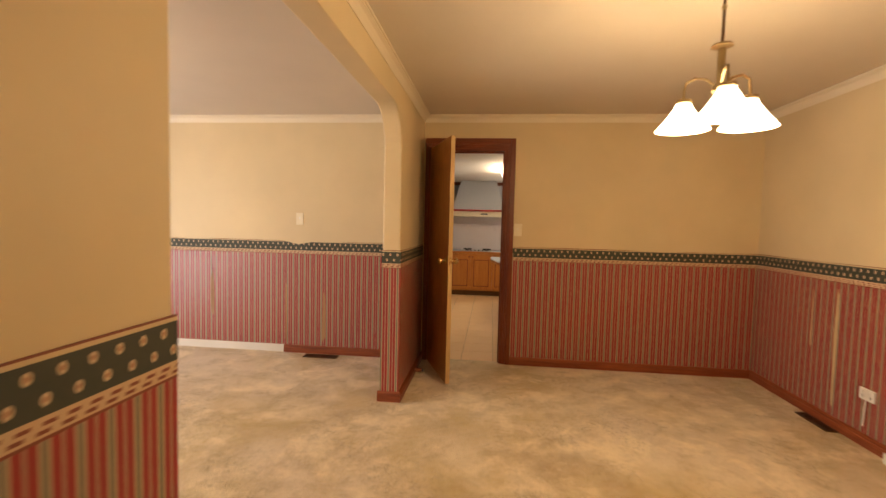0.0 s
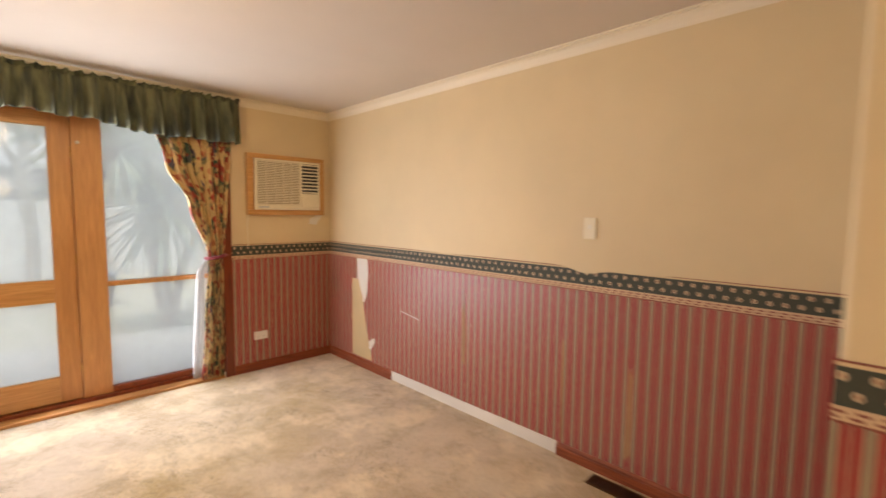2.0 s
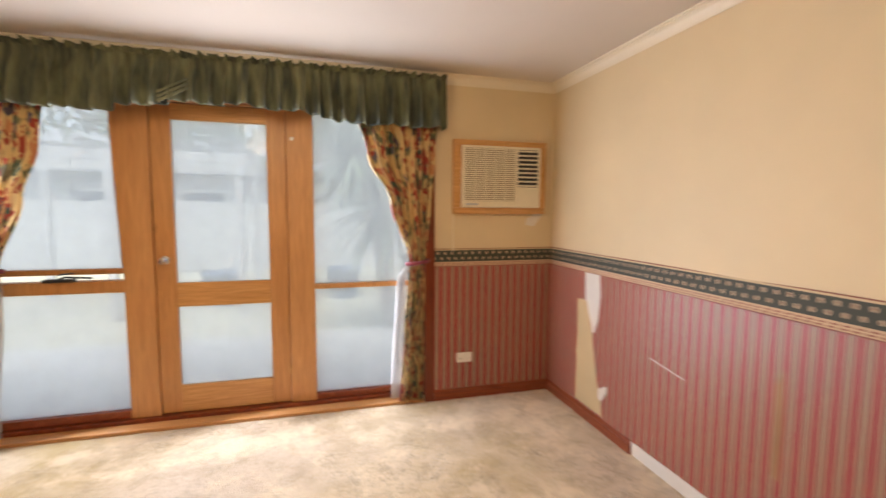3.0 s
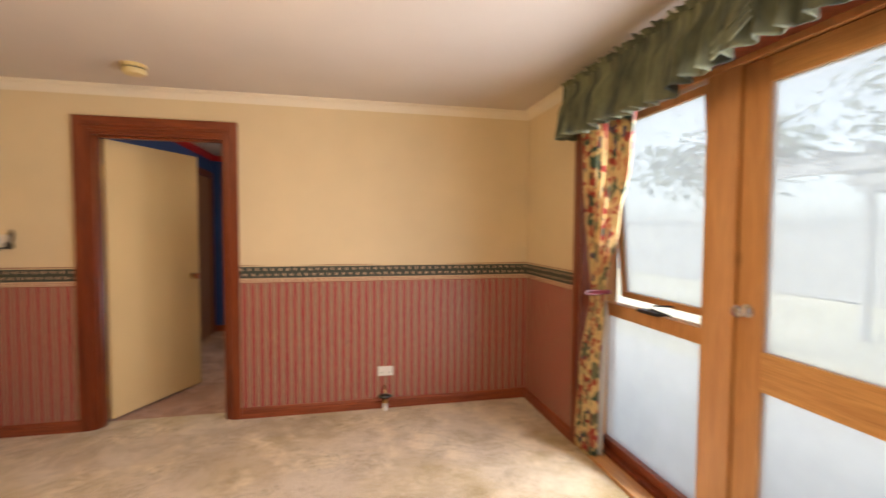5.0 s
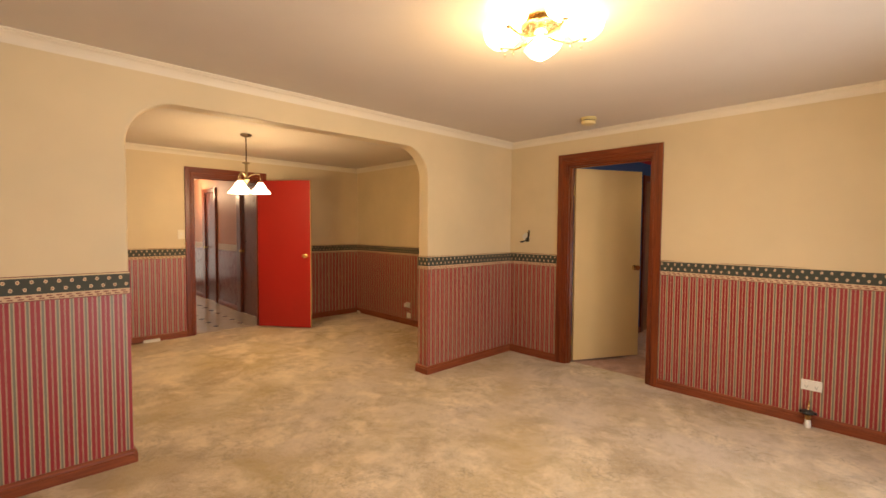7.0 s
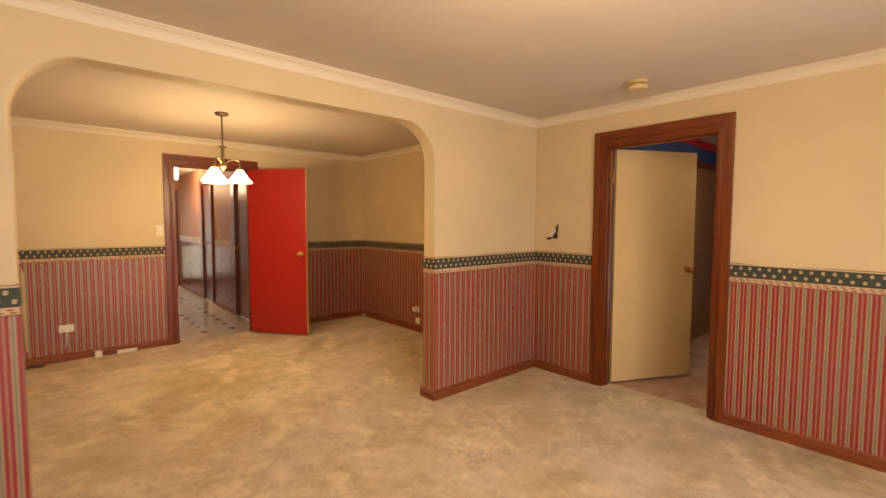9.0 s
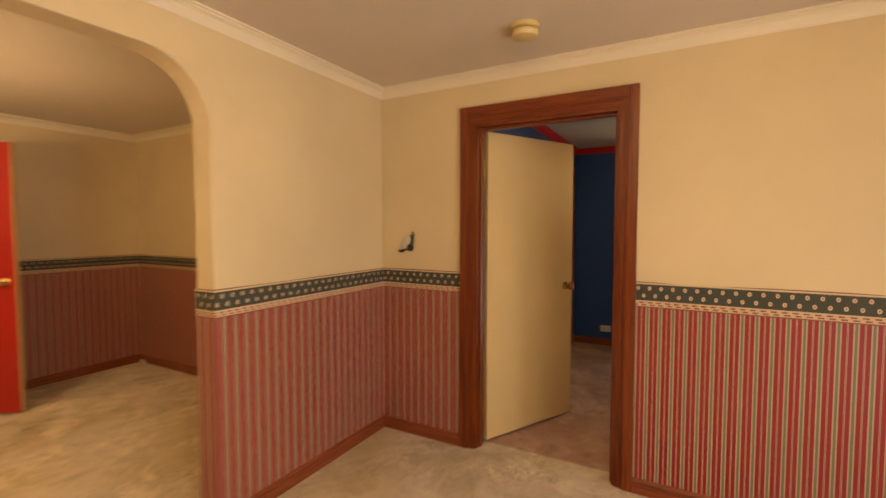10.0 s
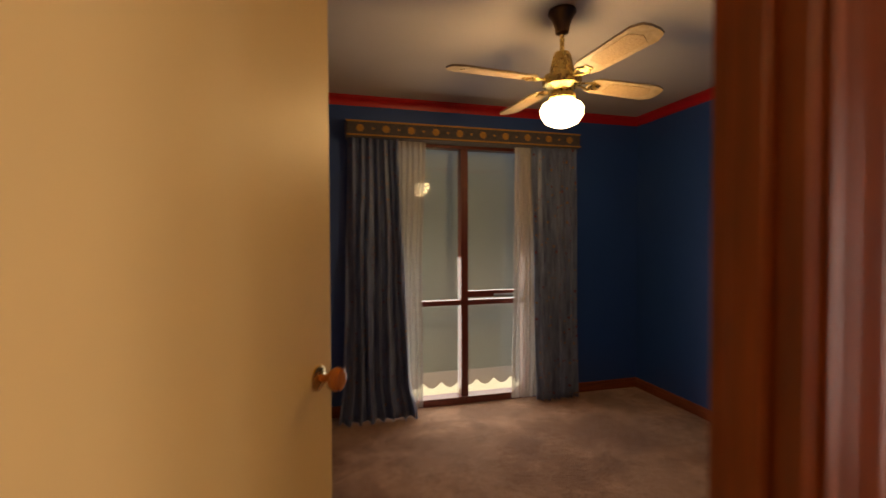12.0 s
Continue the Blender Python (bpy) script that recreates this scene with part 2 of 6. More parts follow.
def floral_cloth():
    g = Graph("floral_curtain_cloth", 0.85)
    a = g.voronoi(12, g.uv)
    sep = g.t.nodes.new("ShaderNodeSeparateColor")
    g.t.links.new(a, sep.inputs[0])
    cream, rust, green, dusk = (0.66, 0.49, 0.22), (0.36, 0.06, 0.04), (0.05, 0.09, 0.06), (0.10, 0.09, 0.12)
    c = g.ramp(sep.outputs[0], [(0.0, cream), (0.36, rust), (0.50, cream), (0.66, green), (0.80, (0.55, 0.26, 0.12)), (0.90, dusk)], hard=True)
    d = g.voronoi(30, g.uv)
    sep2 = g.t.nodes.new("ShaderNodeSeparateColor")
    g.t.links.new(d, sep2.inputs[0])
    c = g.mix(g.math("GREATER_THAN", sep2.outputs[1], 0.72), c, cream)
    c = g.mix(g.math("GREATER_THAN", sep2.outputs[2], 0.88), c, rust)
    c = g.mix(g.math("MULTIPLY", g.ramp(g.noise(6, 3), [(0.55, 0.0), (0.6, 1.0)]), 0.85), c, g.mix(g.noise(30, 3), green, (0.12, 0.16, 0.09)))
    return g.done(c, None, g.noise(500, 2), 0.12, 0.002)


def flecked_satin():
    g = Graph("blue_satin_curtain", 0.36)
    c = g.ramp(g.noise(9, 4, where=g.scaled(g.uv, 2.2, 0.5)), [(0.3, (0.085, 0.11, 0.20)), (0.7, (0.22, 0.29, 0.47))])
    sep = g.t.nodes.new("ShaderNodeSeparateColor")
    g.t.links.new(g.voronoi(26), sep.inputs[0])
    spot = g.math("LESS_THAN", g.voronoi(26, out="Distance"), 0.30)
    c = g.mix(g.math("MULTIPLY", spot, g.math("GREATER_THAN", sep.outputs[0], 0.82)), c, (0.38, 0.20, 0.07))
    c = g.mix(g.math("MULTIPLY", spot, g.math("LESS_THAN", sep.outputs[0], 0.10)), c, (0.22, 0.03, 0.03))
    return g.done(c, None, g.noise(300, 2), 0.1, 0.002)


def sheer_cloth(name, colour, through):
    g = Graph(name, 0.9)
    fine = g.ramp(g.voronoi(60, out="Distance"), [(0.2, 0.0), (0.5, 1.0)])
    g.put(g.b.inputs["Alpha"], g.math("ADD", 1 - through, g.math("MULTIPLY", fine, 0.2)))
    return g.done(g.mix(fine, colour, tuple(c * 0.8 for c in colour)))


CREAM = painted("cream_wall_paint", (0.70, 0.56, 0.34))
CEIL = painted("ceiling_paint", (0.66, 0.58, 0.48), 0.8, 0.04)
CORN = painted("cornice_paint", (0.76, 0.67, 0.51), 0.5, 0.04)
PLASTER = painted("bare_plaster", (0.66, 0.50, 0.27), 0.8, 0.15)
WORN = painted("worn_paper_core", (0.46, 0.25, 0.12), 0.8, 0.2)
WHITE = painted("white_undercoat", (0.75, 0.70, 0.62), 0.6, 0.1)
BLUE = painted("blue_wall_paint", (0.021, 0.080, 0.30), 0.42, 0.08)
BCEIL = painted("bedroom_ceiling_paint", (0.60, 0.55, 0.52), 0.8, 0.04)
REDCORN = painted("red_cornice_paint", (0.50, 0.012, 0.018), 0.4, 0.05)
REDDOOR = painted("red_gloss_paint", (0.40, 0.016, 0.012), 0.4, 0.05)
PINK = painted("pink_hall_paint", (0.56, 0.28, 0.18), 0.5)
DADO = timber("maroon_hall_panel", (0.15, 0.034, 0.022), (0.23, 0.062, 0.038), 0.28, knots=False)
CREAMDOOR = painted("cream_door_paint", (0.72, 0.52, 0.25), 0.48, 0.05)
TRIM = timber("red_brown_timber", (0.100, 0.014, 0.003), (0.250, 0.052, 0.010), 0.34, knots=False, spec=0.5)
SKIRT = timber("skirting_timber", (0.17, 0.037, 0.013), (0.31, 0.080, 0.028), 0.42, "x", knots=False, spec=0.4)
SKIRTY = timber("skirting_timber_across", (0.17, 0.037, 0.013), (0.31, 0.080, 0.028), 0.42, "y", knots=False, spec=0.4)
TRIMX = timber("red_brown_timber_head", (0.100, 0.014, 0.003), (0.250, 0.052, 0.010), 0.34, "x", knots=False, spec=0.5)
TRIMY = timber("red_brown_timber_head_across", (0.100, 0.014, 0.003), (0.250, 0.052, 0.010), 0.34, "y", knots=False, spec=0.5)
PINE = timber("honey_pine", (0.42, 0.19, 0.06), (0.60, 0.31, 0.11), 0.38)
PINEY = timber("pine_sill", (0.42, 0.19, 0.06), (0.60, 0.31, 0.11), 0.42, "y", knots=False)
KPINE = timber("kitchen_pine", (0.46, 0.16, 0.035), (0.60, 0.25, 0.06), 0.35)
OAKDOOR = timber("stained_door_veneer", (0.33, 0.125, 0.030), (0.46, 0.205, 0.055), 0.35, knots=False)
PAPER, BORDER = striped_paper(), border_paper()
CARPET = carpet("mottled_beige_carpet", (0.74, 0.61, 0.42), (0.53, 0.395, 0.19), (0.33, 0.225, 0.10), (0.64, 0.53, 0.43))
# Browner, darker copy of the living carpet; bedroom light is put into its colour.
BCARPET = carpet("bedroom_carpet", (0.54, 0.31, 0.20), (0.38, 0.18, 0.095), (0.17, 0.065, 0.034), (0.37, 0.21, 0.145))
IVORY = plastic("ivory_plastic", (0.78, 0.70, 0.52))
WHITEP = plastic("white_plastic", (0.80, 0.77, 0.70))
BLACK = plastic("black_plastic", (0.02, 0.02, 0.02))
BRASS = metal("aged_brass", (0.70, 0.50, 0.20), 0.28)
BRONZE = metal("dark_bronze", (0.16, 0.10, 0.06), 0.35)
CHROME = metal("chrome", (0.8, 0.8, 0.8), 0.15)
STEEL = metal("brushed_steel", (0.55, 0.56, 0.58), 0.3)
# Strong haze in the glass bleaches the garden like glare.
PANE = glass("window_glass", veil=0.42, gloss_least=0.015)
CLEAR = glass("clear_window_glass")
FLORAL = floral_cloth()
# Pleat shading is part of the valance colour.
GREENCLOTH = pleat_shaded_cloth("green_valance_cloth", (0.034, 0.041, 0.030), (0.18, 0.183, 0.094))
BLUECLOTH = flecked_satin()
SHEER = sheer_cloth("white_sheer", (0.80, 0.78, 0.76), 0.55)


# ---- building helpers ----
def box(bm, x0, y0, z0, x1, y1, z1):
    vs = [bm.verts.new(p) for p in ((x0, y0, z0), (x1, y0, z0), (x1, y1, z0), (x0, y1, z0), (x0, y0, z1), (x1, y0, z1), (x1, y1, z1), (x0, y1, z1))]
    for f in ((3, 2, 1, 0), (4, 5, 6, 7), (0, 1, 5, 4), (1, 2, 6, 5), (2, 3, 7, 6), (3, 0, 4, 7)):
        bm.faces.new([vs[i] for i in f])
    return bm


def boxed(*dims, bevel=0.0, segs=2):
    bm = box(bmesh.new(), *dims)
    if bevel:
        bmesh.ops.bevel(bm, geom=bm.edges[:], offset=bevel, segments=segs, profile=0.6, affect="EDGES")
    return bm


def solid(points, depth, axis):
    """A flat outline, two coordinates a point, pushed out along the axis from depth[0] to depth[1]."""
    bm = bmesh.new()
    put = {"x": lambda d, a, b: (d, a, b), "y": lambda d, a, b: (a, d, b), "z": lambda d, a, b: (a, b, d)}[axis]
    rings = [[bm.verts.new(put(d, a, b)) for a, b in points] for d in depth]
    bm.faces.new(rings[0][::-1])
    bm.faces.new(rings[1])
    n = len(points)
    for i in range(n):
        bm.faces.new((rings[0][i], rings[0][(i + 1) % n], rings[1][(i + 1) % n], rings[1][i]))
    bmesh.ops.recalc_face_normals(bm, faces=bm.faces[:])
    bmesh.ops.triangulate(bm, faces=[f for f in bm.faces if len(f.verts) > 4])
    return bm


def turned(profile, segs=24, centre=(0, 0, 0)):
    """A shape of revolution about z from (radius, height) pairs."""
    bm = bmesh.new()
    cx, cy, cz = centre
    rings = []
    for r, z in profile:
        rings.append([bm.verts.new((cx + max(r, 1e-4) * math.cos(2 * math.pi * i / segs), cy + max(r, 1e-4) * math.sin(2 * math.pi * i / segs), cz + z)) for i in range(segs)])
    for a, b in zip(rings, rings[1:]):
        for i in range(segs):
            bm.faces.new((a[i], a[(i + 1) % segs], b[(i + 1) % segs], b[i]))
    bm.faces.new(rings[0][::-1])
    bm.faces.new(rings[-1])
    bmesh.ops.recalc_face_normals(bm, faces=bm.faces[:])
    return bm


def rod(points, radius, segs=8):
    """A tube through points."""
    bm = bmesh.new()
    pts = [Vector(p) for p in points]
    rings = []
    for i, p in enumerate(pts):
        d = (pts[min(i + 1, len(pts) - 1)] - pts[max(i - 1, 0)]).normalized()
        side = d.cross(Vector((0.13, 0.21, 1)) if abs(d.z) < 0.95 else Vector((1, 0.1, 0))).normalized()
        up = d.cross(side)
        rings.append([bm.verts.new(p + radius * (math.cos(2 * math.pi * k / segs) * side + math.sin(2 * math.pi * k / segs) * up)) for k in range(segs)])
    for a, b in zip(rings, rings[1:]):
        for k in range(segs):
            bm.faces.new((a[k], a[(k + 1) % segs], b[(k + 1) % segs], b[k]))
    bm.faces.new(rings[0][::-1])
    bm.faces.new(rings[-1])
    bmesh.ops.recalc_face_normals(bm, faces=bm.faces[:])
    return bm


def moved(bm, m):
    bmesh.ops.transform(bm, matrix=m, verts=bm.verts[:])
    return bm


def joined(*bms):
    out = bmesh.new()
    for b in bms:
        tmp = bpy.data.meshes.new("tmp")
        b.to_mesh(tmp)
        b.free()
        out.from_mesh(tmp)
        bpy.data.meshes.remove(tmp)
    return out


def part(name, bm, material, parent=None, label="", smooth=False):
    """Links a bmesh as one mesh object, mapped in metres by the main direction of each face."""
    layer = bm.loops.layers.uv.get("UVMap")
    if layer is None:
        layer = bm.loops.layers.uv.new("UVMap")
        bm.normal_update()
        for f in bm.faces:
            n = [abs(c) for c in f.normal]
            for loop in f.loops:
                x, y, z = loop.vert.co
                loop[layer].uv = (x, y) if n[2] > max(n[0], n[1]) else (y, z) if n[0] > n[1] else (x, z)
    mesh = bpy.data.meshes.new(name)
    bm.to_mesh(mesh)
    bm.free()
    mesh.materials.append(material)
    if smooth:
        for p in mesh.polygons:
            p.use_smooth = True
        mesh.set_sharp_from_angle(angle=radians(40))
    ob = new(name, mesh)
    if parent is not None:
        ob.parent = parent
    if label:
        ob["label"] = label
    return ob


def thing(name, place, label, category, group="", turn=0.0):
    ob = new(name)
    ob.empty_display_size = 0.1
    ob.matrix_world = pose(*place, 0, 0, turn)
    return tagged(ob, label, category, group)


def structure(name, bm, material, label, category, parent=None, smooth=False):
    return tagged(part(name, bm, material, parent, smooth=smooth), label, category, kind="structure")


def wall(name, axis, c0, c1, a0, a1, openings, material, label, z1=2.5, z0=0.0):
    """A wall that runs along an axis between a0 and a1 and is c0 to c1 thick; openings are (from, to, bottom, top)."""
    bm = bmesh.new()

    def piece(a, b, lo, hi):
        if b - a > 1e-4 and hi - lo > 1e-4:
            box(bm, a, c0, lo, b, c1, hi) if axis == "x" else box(bm, c0, a, lo, c1, b, hi)

    at = a0
    for a, b, lo, hi in sorted(openings):
        piece(at, a, z0, z1)
        piece(a, b, z0, lo)
        piece(a, b, hi, z1)
        at = b
    piece(at, a1, z0, z1)
    return structure(name, bm, material, label, "wall")


def sheet(axis, c, side, a0, a1, z0, z1, thick=0.003):
    d = (c, c + side * thick)
    lo, hi = min(d), max(d)
    return box(bmesh.new(), a0, lo, z0, a1, hi, z1) if axis == "x" else box(bmesh.new(), lo, a0, z0, hi, a1, z1)


def moulding(axis, c, side, a0, a1, profile):
    """A length of trim on a wall face: profile points are (out from the wall, height)."""
    pts = [(c + side * o, z) for o, z in profile]
    return solid(pts, (a0, a1), axis)


BOARD = [(0, 0), (0.018, 0), (0.018, 0.048), (0.013, 0.052), (0.016, 0.058), (0.014, 0.066), (0.008, 0.073), (0.004, 0.077), (0, 0.077)]
CZ = 2.335  # ceiling height
COVE = [(0, CZ), (0, CZ - 0.064), (0.005, CZ - 0.066), (0.007, CZ - 0.056), (0.013, CZ - 0.042), (0.024, CZ - 0.026), (0.038, CZ - 0.017), (0.041, CZ - 0.017), (0.041, CZ - 0.010), (0.052, CZ - 0.009), (0.052, CZ)]


def border_strip(axis, c, side, a0, a1, dips=()):
    """The border paper, with its top edge cut unevenly by hand."""
    bm = bmesh.new()
    layer = bm.loops.layers.uv.new("UVMap")
    n = max(2, int((a1 - a0) / 0.05))
    cols = []
    for i in range(n + 1):
        a = a0 + (a1 - a0) * i / n
        top = 1.120 + 0.004 * noise.noise((a * 1.7, c * 3.1, side)) - sum(d * max(0, 1 - abs(a - m) / w) for m, w, d in dips)
        col = []
        for o, z in ((0.0, 0.988), (0.005, 0.988), (0.005, top), (0.0, top)):
            p = c + side * o
            col.append(bm.verts.new((a, p, z) if axis == "x" else (p, a, z)))
        cols.append(col)
    for p, q in zip(cols, cols[1:]):
        for k in range(4):
            bm.faces.new((p[k], q[k], q[(k + 1) % 4], p[(k + 1) % 4]))
    bm.faces.new(cols[0])
    bm.faces.new(cols[-1][::-1])
    bmesh.ops.recalc_face_normals(bm, faces=bm.faces[:])
    for f in bm.faces:
        for loop in f.loops:
            co = loop.vert.co
            loop[layer].uv = (co.x if axis == "x" else co.y, co.z)
    return bm


def dado(owner, axis, c, side, a0, a1, dips=(), board=True, cove=True):
    """Striped paper, border, skirting and cornice along one stretch of a wall face."""
    part("wallpaper", sheet(axis, c, side, a0, a1, 0.0, 0.990), PAPER, owner, "faded red and green striped wallpaper")
    part("wallpaper_border", border_strip(axis, c, side, a0, a1, dips), BORDER, owner, "dark green wallpaper border with cream medallions")
    if board:
        part("baseboard", moulding(axis, c, side, a0, a1, [(o + 0.003, z) for o, z in BOARD]), SKIRT if axis == "x" else SKIRTY, owner, "red-brown moulded timber skirting board")
    if cove:
        part("cornice", moulding(axis, c, side, a0, a1, COVE), CORN, owner, "cream coved plaster cornice")


def scrap(owner, axis, c, side, points, material, out=0.004, name="torn_patch"):
    """A torn or patched spot on a wall face; points are (along, height)."""
    d = sorted((c + side * (out - 0.002), c + side * out))
    part(name, solid(points, d, "y" if axis == "x" else "x"), material, owner)


# ---- the large structure ----
W, E, N, S = -3.828, 0.132, 4.620, 0.0
DE = 3.14
BW, BE, BS, BN = -3.73, -0.635, -3.01, -0.11
structure("floor", joined(boxed(W - 0.12, S, -0.12, DE + 0.05, N + 0.06, 0.0), boxed(-1.535, BN - 0.02, -0.12, -0.696, S, 0.0)), CARPET, "worn mottled beige carpet through living and dining room", "carpet")
structure("ceiling", boxed(W, S, CZ, DE, N, 2.5), CEIL, "flat painted plaster ceiling", "ceiling")

north = wall("wall_north", "x", N, N + 0.11, W - 0.11, DE + 0.11, [(0.185, 0.905, 0, 2.045)], CREAM, "cream painted wall above striped wallpaper")
dado(north, "x", N, -1, W, 0.0, dips=((-1.12, 0.15, 0.036), (-0.9, 0.25, 0.012), (-2.2, 0.3, 0.006)), board=False)
for a, b in ((W, -2.83), (-1.25, 0.0)):
    part("baseboard", moulding("x", N, -1, a, b, [(o + 0.003, z) for o, z in BOARD]), SKIRT, north, "red-brown moulded timber skirting board")
part("bare_strip", boxed(-2.83, N - 0.008, 0, -1.25, N, 0.075, bevel=0.002), WHITE, north, "pale bare plaster where the skirting is missing")
dado(north, "x", N, -1, 0.985, DE, dips=((2.3, 0.3, 0.006),))
part("cornice", moulding("x", N, -1, E, 0.985, COVE), CORN, north)
scrap(north, "x", N, -1, [(-3.43, 0.09), (-3.425, 0.40), (-3.445, 0.43), (-3.43, 0.45), (-3.435, 0.80), (-3.32, 0.80), (-3.265, 0.65), (-3.235, 0.52), (-3.20, 0.36), (-3.15, 0.22), (-3.115, 0.09)], PLASTER)
scrap(north, "x", N, -1, [(-3.335, 0.80), (-3.345, 0.99), (-3.185, 0.99), (-3.17, 0.86), (-3.19, 0.70), (-3.225, 0.61), (-3.245, 0.60), (-3.26, 0.66), (-3.30, 0.74), (-3.315, 0.80)], WHITE, 0.006)
scrap(north, "x", N, -1, [(-3.15, 0.26), (-3.07, 0.31), (-3.065, 0.27), (-3.12, 0.19), (-3.15, 0.20)], WHITE, 0.012)
scrap(north, "x", N, -1, [(-2.03, 0.36), (-2.035, 0.72), (-2.01, 0.80), (-1.995, 0.55), (-2.0, 0.34)], WORN)
scrap(north, "x", N, -1, [(-0.86, 0.12), (-0.85, 0.62), (-0.83, 0.58), (-0.825, 0.16)], WORN)
scrap(north, "x", N, -1, [(-1.235, 0.1), (-1.24, 0.7), (-1.225, 0.66), (-1.222, 0.1)], WORN)
scrap(north, "x", N, -1, [(-2.72, 0.603), (-2.48, 0.570), (-2.48, 0.574), (-2.72, 0.608)], WHITE)

WIN = [(0.86, 3.625, 0.0, 2.10)]
west = wall("wall_west", "y", W - 0.25, W, S - 0.11, N + 0.11, WIN, CREAM, "cream painted outer wall with a glazed door and windows")
for a, b in ((S, 0.795), (3.692, N)):
    dado(west, "y", W, 1, a, b, cove=False)
part("cornice", moulding("y", W, 1, S, N, COVE), CORN, west, "cream coved plaster cornice")
scrap(west, "y", W, 1, [(4.40, 1.29), (4.47, 1.28), (4.53, 1.36), (4.53, 1.48), (4.47, 1.44), (4.46, 1.36), (4.41, 1.34)], WHITE)

south = wall("wall_south", "x", S - 0.055, S, W - 0.11, DE + 0.11, [(-1.535, -0.696, 0, 2.045)], CREAM, "cream painted wall above striped wallpaper")
dado(south, "x", S, 1, W, -1.625, dips=((-1.9, 0.25, 0.006), (-2.9, 0.4, 0.010)))
dado(south, "x", S, 1, -0.606, 0.0)
dado(south, "x", S, 1, E, DE)
part("cornice", moulding("x", S, 1, -1.625, -0.606, COVE), CORN, south)

# the wall with the wide arch between living and dining room
A0, A1, AT, AR = 1.262, 3.572, 2.114, 0.27
outline = [(S, 0), (A0, 0), (A0, AT - AR)]
outline += [(A0 + AR - AR * math.cos(k * math.pi / 20), AT - AR + AR * math.sin(k * math.pi / 20)) for k in range(1, 11)]
outline += [(A1 - AR + AR * math.sin(k * math.pi / 20), AT - AR + AR * math.cos(k * math.pi / 20)) for k in range(0, 11)]
outline += [(A1, 0), (N, 0), (N, CZ), (S, CZ)]
arch = structure("wall_arch", solid(outline, (0.0, E), "x"), CREAM, "cream wall with a wide rounded arch opening", "wall")
soft = arch.modifiers.new("rounded_plaster_edge", "BEVEL")
soft.width, soft.segments, soft.limit_method, soft.angle_limit = 0.012, 3, "ANGLE", radians(40)
for c, side in ((0.0, -1), (E, 1)):
    for a, b in ((S, A0), (A1, N)):
        dado(arch, "y", c, side, a - (0.003 if a == A1 else 0), b + (0.003 if b == A0 else 0), cove=False)
    part("cornice", moulding("y", c, side, S, N, COVE), CORN, arch, "cream coved plaster cornice")
for c, side in ((A0, 1), (A1, -1)):
    part("wallpaper", sheet("x", c, side, 0.0, E, 0, 0.990), PAPER, arch)
    part("wallpaper_border", border_strip("x", c, side, -0.003, E + 0.003), BORDER, arch)
    part("baseboard", moulding("x", c, side, -0.02, E + 0.02, [(o + 0.003, z) for o, z in BOARD]), SKIRT, arch)

east = wall("wall_east", "y", DE, DE + 0.11, S - 0.11, N + 0.11, [(1.585, 2.425, 0, 2.045)], CREAM, "cream painted wall above striped wallpaper")
dado(east, "y", DE, -1, S, 1.505)
dado(east, "y", DE, -1, 2.505, N)
part("cornice", moulding("y", DE, -1, 1.505, 2.505, COVE), CORN, east)
scrap(east, "y", DE, -1, [(3.66, 0.14), (3.665, 0.9), (3.685, 0.95), (3.69, 0.6), (3.675, 0.14)], PLASTER)
scrap(east, "y", DE, -1, [(3.90, 0.5), (3.905, 0.9), (3.912, 0.9), (3.91, 0.5)], PLASTER)


